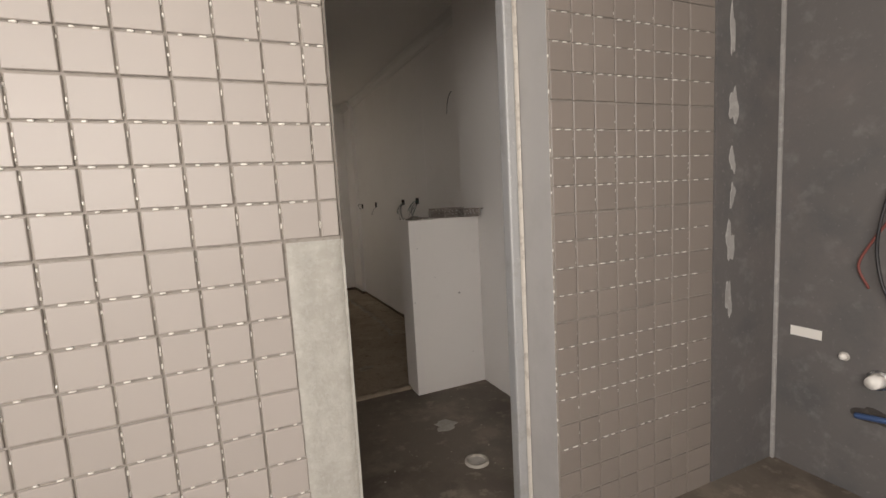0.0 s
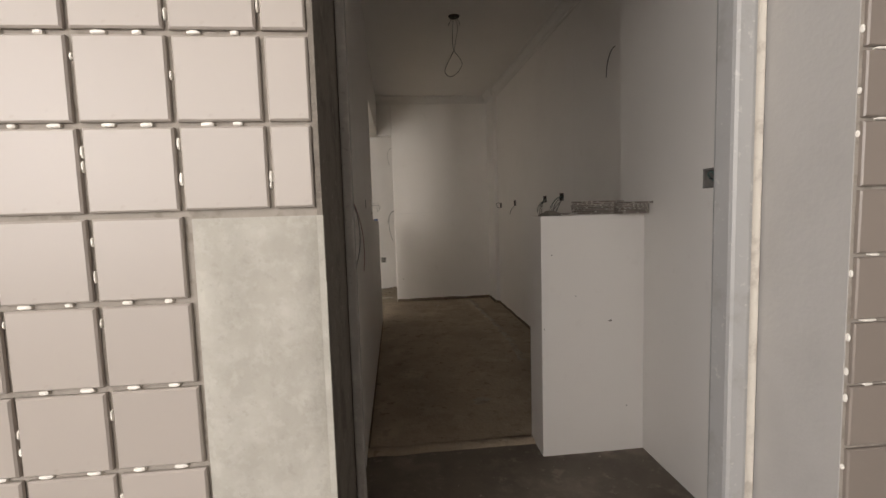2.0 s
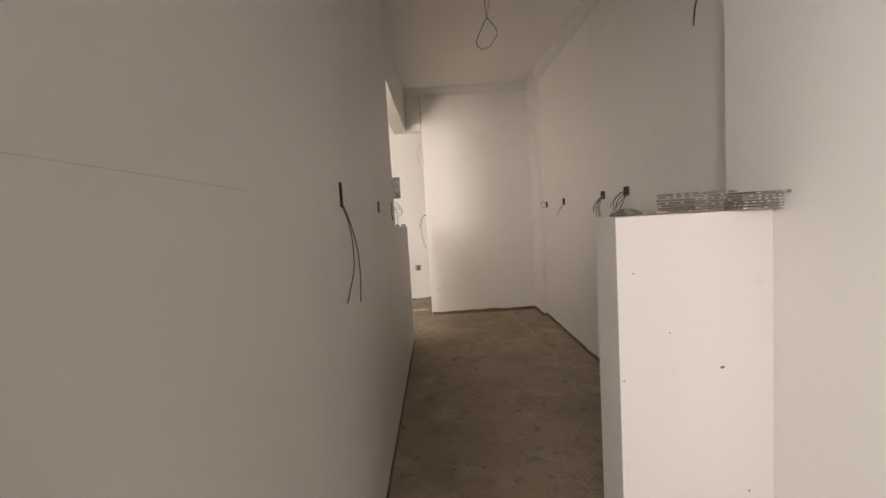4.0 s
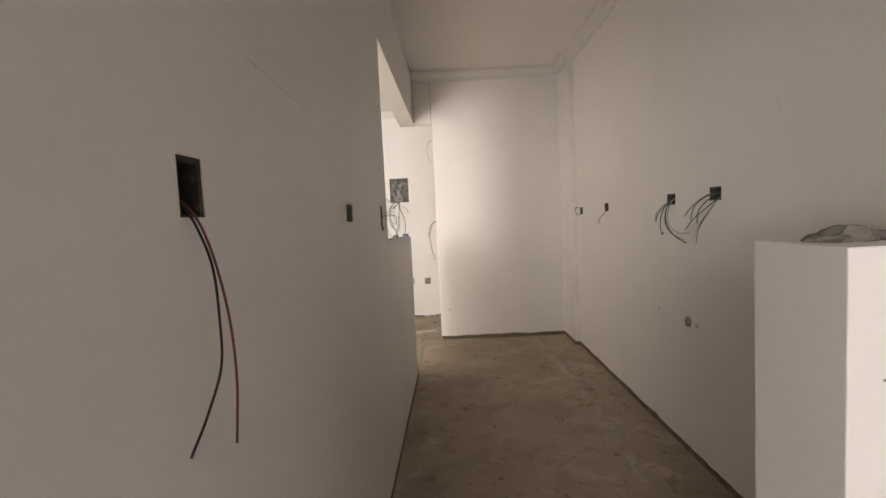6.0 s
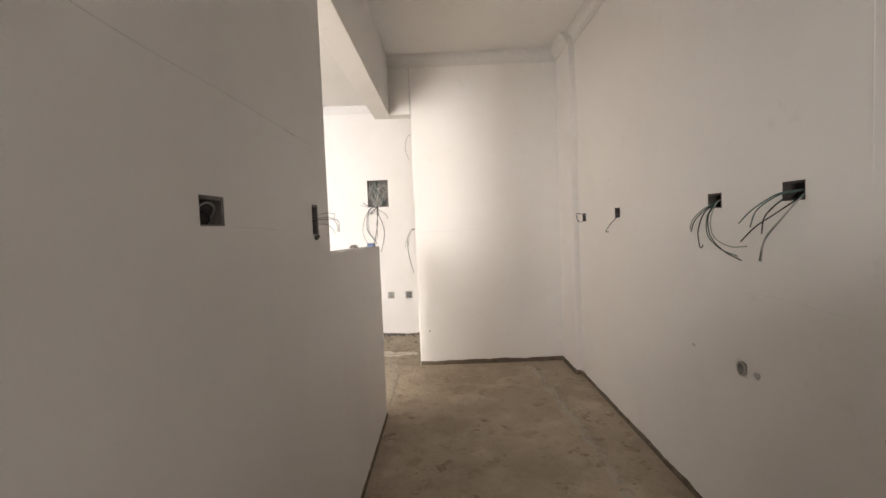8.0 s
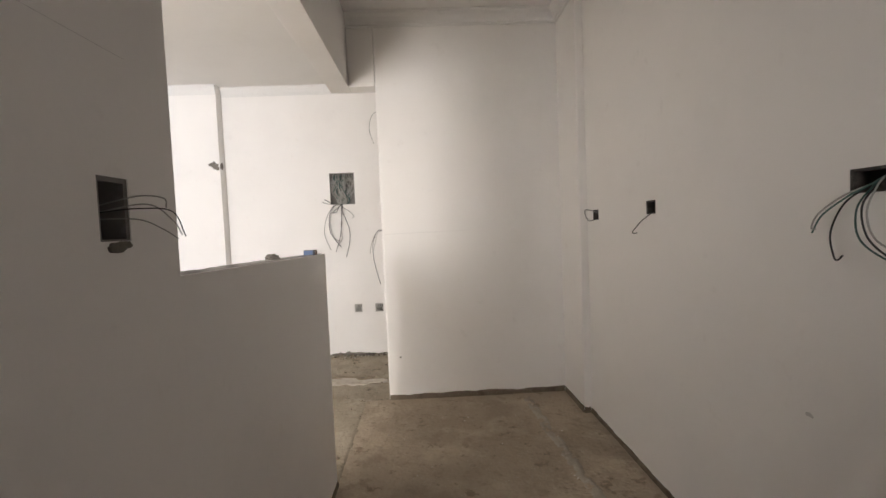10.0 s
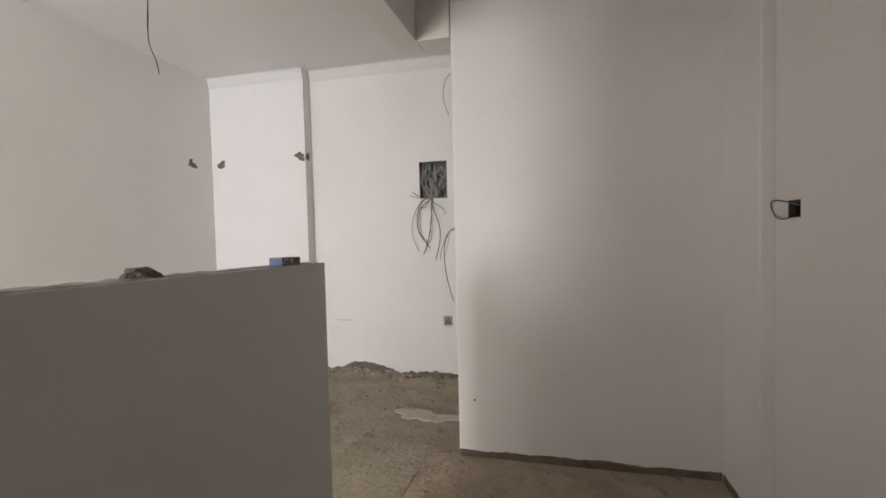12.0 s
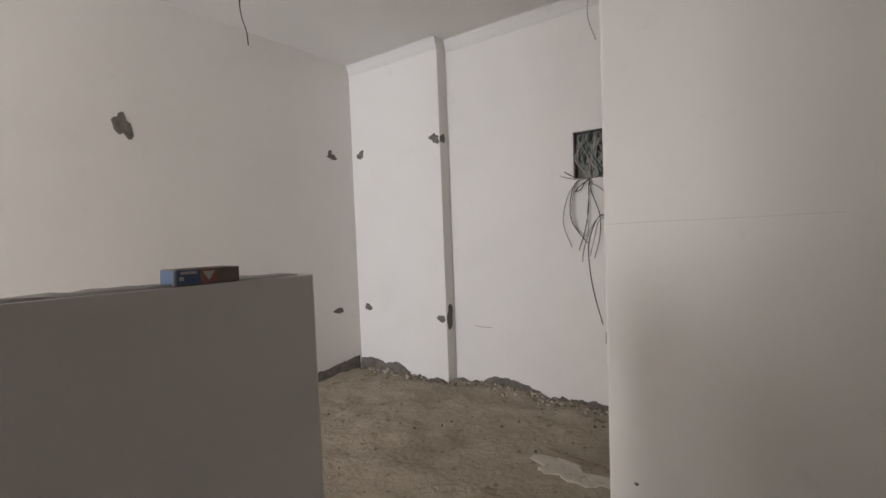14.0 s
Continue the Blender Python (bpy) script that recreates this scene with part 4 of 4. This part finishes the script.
tagged(o, "white paper label stuck on the dark cement wall", "label")
e = thing("pipe_niche", (XE, -.34, .34), "chopped niche in the cement wall, shade painted dark, with blue pipe", "pipe niche")
# no recess is cut: a dark raised slab paints its shade
part("niche", slab_on("x", 0, -1, blob(51, .14, .07), 0, 0, .005), "void", e, "raised dark slab coloured as shade in the niche")
bm = tube([(-.012, -.07, .008), (-.016, 0, .0), (-.012, .06, -.012)], .012, 10)
part("pipe", bm, "blue", e, "blue pipe", True)
e = thing("wall_cables", (XE, -.35, 1.1), "red and black cables hanging on the dark cement wall", "cables")
wire(e, [(XE - .006, -.30, .86), (XE - .02, -.27, .95), (XE - .02, -.31, 1.05), (XE - .02, -.36, 1.14), (XE - .02, -.38, 1.22)], "red", .005)
wire(e, [(XE - .02, -.355, 1.25), (XE - .03, -.335, 1.12), (XE - .03, -.33, 1.0), (XE - .03, -.36, .86), (XE - .02, -.42, .78)], "black", .006)
# lime smears on the cement strip
for k, (x, z, w, h) in enumerate(((1.78, 1.62, .05, .16), (1.775, 1.40, .035, .10), (1.78, 1.25, .035, .09), (1.77, 1.05, .05, .16), (1.765, .80, .04, .16), (1.765, 1.92, .03, .2))):
    o = part("lime_smear", slab_on("y", .046, -1, blob(60 + k, w, h, 20, .5), x, z, .002), "cement")
    tagged(o, "pale lime smear on the dark cement", "lime smear", "lime smears")
# pale narrow strip, full height, where the two dark cement walls meet
structure(part("corner_bead", cuboid(2.082, 2.099, .030, .0455, LOW, H, .004), "cement"), "pale narrow strip down the corner of the cement walls", "trim")


# ---- marks on the walls ----
def mark(points, label, m="pencil", r=.0011):
    o = part("wall_mark", tube(points, r, 4, 3), m)
    return tagged(o, label, "wall mark", "wall marks")


mark([(.0002, .35, 1.272), (.0002, .5, 1.270), (.0002, .65, 1.268), (.0002, .82, 1.265)], "faint trowel line along the white wall", "faint", .0004)
mark([(.0002, 2.55, 1.233), (.0002, 2.7, 1.228), (.0002, 2.86, 1.221)], "faint trowel line along the white wall", "faint", .0005)
mark([(.17, YE - .0003, 1.164), (.35, YE - .0003, 1.168), (.56, YE - .0003, 1.170), (.80, YE - .0003, 1.175)], "faint trowel line across the end wall", "faint", .0006)
mark([(-1.348, YF - .0004, .376), (-1.28, YF - .0004, .368), (-1.193, YF - .0004, .373)], "grey scratch on the white wall", r=.003)
mark([(XR - .0001, 3.39, .932), (XR - .0001, 3.09, .937), (XR - .0001, 2.82, .927)], "faint hairline crack in the white wall", "faint", .0004)
mark([(XR - .0003, 2.772, 1.28), (XR - .0003, 2.773, 1.8), (XR - .0003, 2.776, 2.5)], "faint upright plaster seam in the white wall", "ceiling", .0014)
mark([(.0001, 1.75, 1.520), (.0001, 2.23, 1.499), (.0001, 2.54, 1.502), (.0001, 3.21, 1.502)], "long faint level line on the white wall", "faint", .0004)
mark([(.0002, 2.90, 1.500), (.0002, 2.95, 1.5005), (.0002, 2.995, 1.500)], "short pencil line on the white wall", r=.0006)
for k, (x, z, w) in enumerate(((.922, .979, .006), (1.04, .774, .006), (1.214, .646, .015), (.884, .619, .007), (1.30, .21, .008))):
    o = part("paint_nick", slab_on("y", 1.588, -1, blob(80 + k, w, w * .7, 8), x, z, .0012), "boxgrey")
    tagged(o, "small dark nick in the white pier", "paint nick", "paint nicks")
for k, (x, z) in enumerate(((.26, .277),)):
    o = part("paint_nick", slab_on("y", YE, -1, blob(90 + k, .012, .014, 8), x, z, .0012), "mortar")
    tagged(o, "small dark nick in the white end wall", "paint nick", "paint nicks")
for k, (y, z) in enumerate(((3.621, .652),)):
    o = part("paint_nick", slab_on("x", XR, -1, blob(100 + k, .026, .014, 8), y, z, .0012), "faint")
    tagged(o, "small grey nick in the white kitchen wall", "paint nick", "paint nicks")


# ---- wall tiles ----
def tile_mesh(w, h, m):
    """One tile seen from -y: a slab with softened edges, its lower left corner at the origin."""
    t, e = .007, .0022
    vs = [(0, t, 0), (w, t, 0), (w, t, h), (0, t, h), (0, e, 0), (w, e, 0), (w, e, h), (0, e, h), (e, 0, e), (w - e, 0, e), (w - e, 0, h - e), (e, 0, h - e)]
    fs = [(0, 1, 5, 4), (1, 2, 6, 5), (2, 3, 7, 6), (3, 0, 4, 7), (4, 5, 9, 8), (5, 6, 10, 9), (6, 7, 11, 10), (7, 4, 8, 11), (8, 9, 10, 11)]
    me = bpy.data.meshes.new("tile")
    me.from_pydata(vs, [], fs)
    me.materials.append(M[m])
    return me


def tile_field(owner, y, xs, rows, m, near, skip, gap, seed, wide, lean=0.0, sunk=.0015, long=1.0):
    """Tiles between the joints xs and rows; those that near() accepts are objects, the rest one mesh."""
    rnd = random.Random(seed)
    memo, rest, dots = {}, ([], []), bmesh.new()
    r0 = min(range(len(rows)), key=lambda k: abs(rows[k] - 1.22))
    for i in range(len(xs) - 1):
        for j in range(len(rows) - 1):
            sh = -lean * (round(rows[j], 3) - 1.218)
            x0, x1, z0, z1 = xs[i] + gap / 2 + sh, xs[i + 1] - gap / 2 + (sh if i < len(xs) - 2 else 0), rows[j] + gap / 2, rows[j + 1] - gap / 2
            if skip(xs[i], rows[j]):
                continue
            key = (round(x1 - x0, 4), round(z1 - z0, 4))
            if key not in memo:
                memo[key] = tile_mesh(*key, m)
            jig = (rnd.uniform(-.0006, .0006), rnd.uniform(-.0011, .0004), rnd.uniform(-.0006, .0006))
            if near(xs[i], rows[j]):
                o = new("tile", memo[key])
                o.parent = owner
                o.matrix_basis = pose(x0 + jig[0], y + jig[1], z0 + jig[2], rnd.uniform(-.35, .35), 0, rnd.uniform(-.35, .35))
            else:
                k = len(rest[0])
                rest[0].extend([(v.co.x + x0 + jig[0], v.co.y + y + jig[1], v.co.z + z0 + jig[2]) for v in memo[key].vertices])
                rest[1].extend([tuple(k + q for q in p.vertices) for p in memo[key].polygons])
            if (j - r0) % 4 and z0 > .3:
                for f in (.28, .76):
                    u, s = x0 + (x1 - x0) * f + rnd.uniform(-.006, .006), rnd.uniform(.005, .009) * long
                    if rnd.random() < .93 and x1 - x0 > .05:
                        dots.from_mesh(dot_mesh(u - s, u + s, y + sunk, y + .008, z0 - gap + .0002 + rnd.uniform(0, .0008), z0 - .0002))
            for f in (.22, .47, .75):
                v, s = z0 + (z1 - z0) * f + rnd.uniform(-.008, .008), rnd.uniform(.004, .008)
                if rnd.random() < wide and z0 > .3:
                    dots.from_mesh(dot_mesh(x0 - gap + .0004, x0 - gap * rnd.uniform(.1, .45), y + .003, y + .008, v - s, v + s))
    if rest[0]:
        me = bpy.data.meshes.new("tiles_beyond")
        me.from_pydata(rest[0], [], rest[1])
        me.materials.append(M[m])
        o = new("tiles_beyond", me)
        o.parent = owner
        o["kind"] = "stuff"
    o = part("glue_dots", dots, "dot", owner, "white glue dots in the joints")
    o["kind"] = "stuff"


DOTS = []


def dot_mesh(x0, x1, y0, y1, z0, z1):
    """A small softened lump; the mesh is thrown away after use."""
    me = bpy.data.meshes.new("dot")
    cx, cz, hx, hz = (x0 + x1) / 2, (z0 + z1) / 2, (x1 - x0) / 2, (z1 - z0) / 2
    ring = [(math.copysign(abs(math.cos(a)) ** .7, math.cos(a)) * hx, math.copysign(abs(math.sin(a)) ** .7, math.sin(a)) * hz) for a in [math.pi / 4 * k + .2 for k in range(8)]]
    vs = [(cx + u, y1, cz + v) for u, v in ring] + [(cx + u * .9, y0 + .0015, cz + v * .9) for u, v in ring] + [(cx + u * .5, y0, cz + v * .5) for u, v in ring]
    fs = [(k + r, (k + 1) % 8 + r, (k + 1) % 8 + r + 8, k + r + 8) for r in (0, 8) for k in range(8)]
    me.from_pydata(vs, [], fs + [tuple(range(16, 24))])
    DOTS.append(me)
    return me


west, east = bpy.data.objects["wall_laundry_tiled"], bpy.data.objects["wall_laundry_east_part"]
P, R, Q = .1012, .0988, .0965
xs = [-.050 - P * k for k in range(18, -1, -1)] + [.048, DOOR_L + .001]
rows = [1.218 + R * k for k in range(-12, 15)]
tile_field(west, 0, xs, rows, "tile", lambda x, z: x > -1.15 and .30 < z < 2.25, lambda x, z: x > -.06 and z < 1.2, .0064, 1, .5, .019)
# east tiles use the darker copy, with shade painted into the colour
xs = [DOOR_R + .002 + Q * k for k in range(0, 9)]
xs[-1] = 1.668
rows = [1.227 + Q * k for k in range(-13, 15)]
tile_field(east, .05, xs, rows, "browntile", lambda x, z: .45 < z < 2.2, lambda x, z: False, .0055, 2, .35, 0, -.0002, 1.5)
for me in DOTS:
    bpy.data.meshes.remove(me)
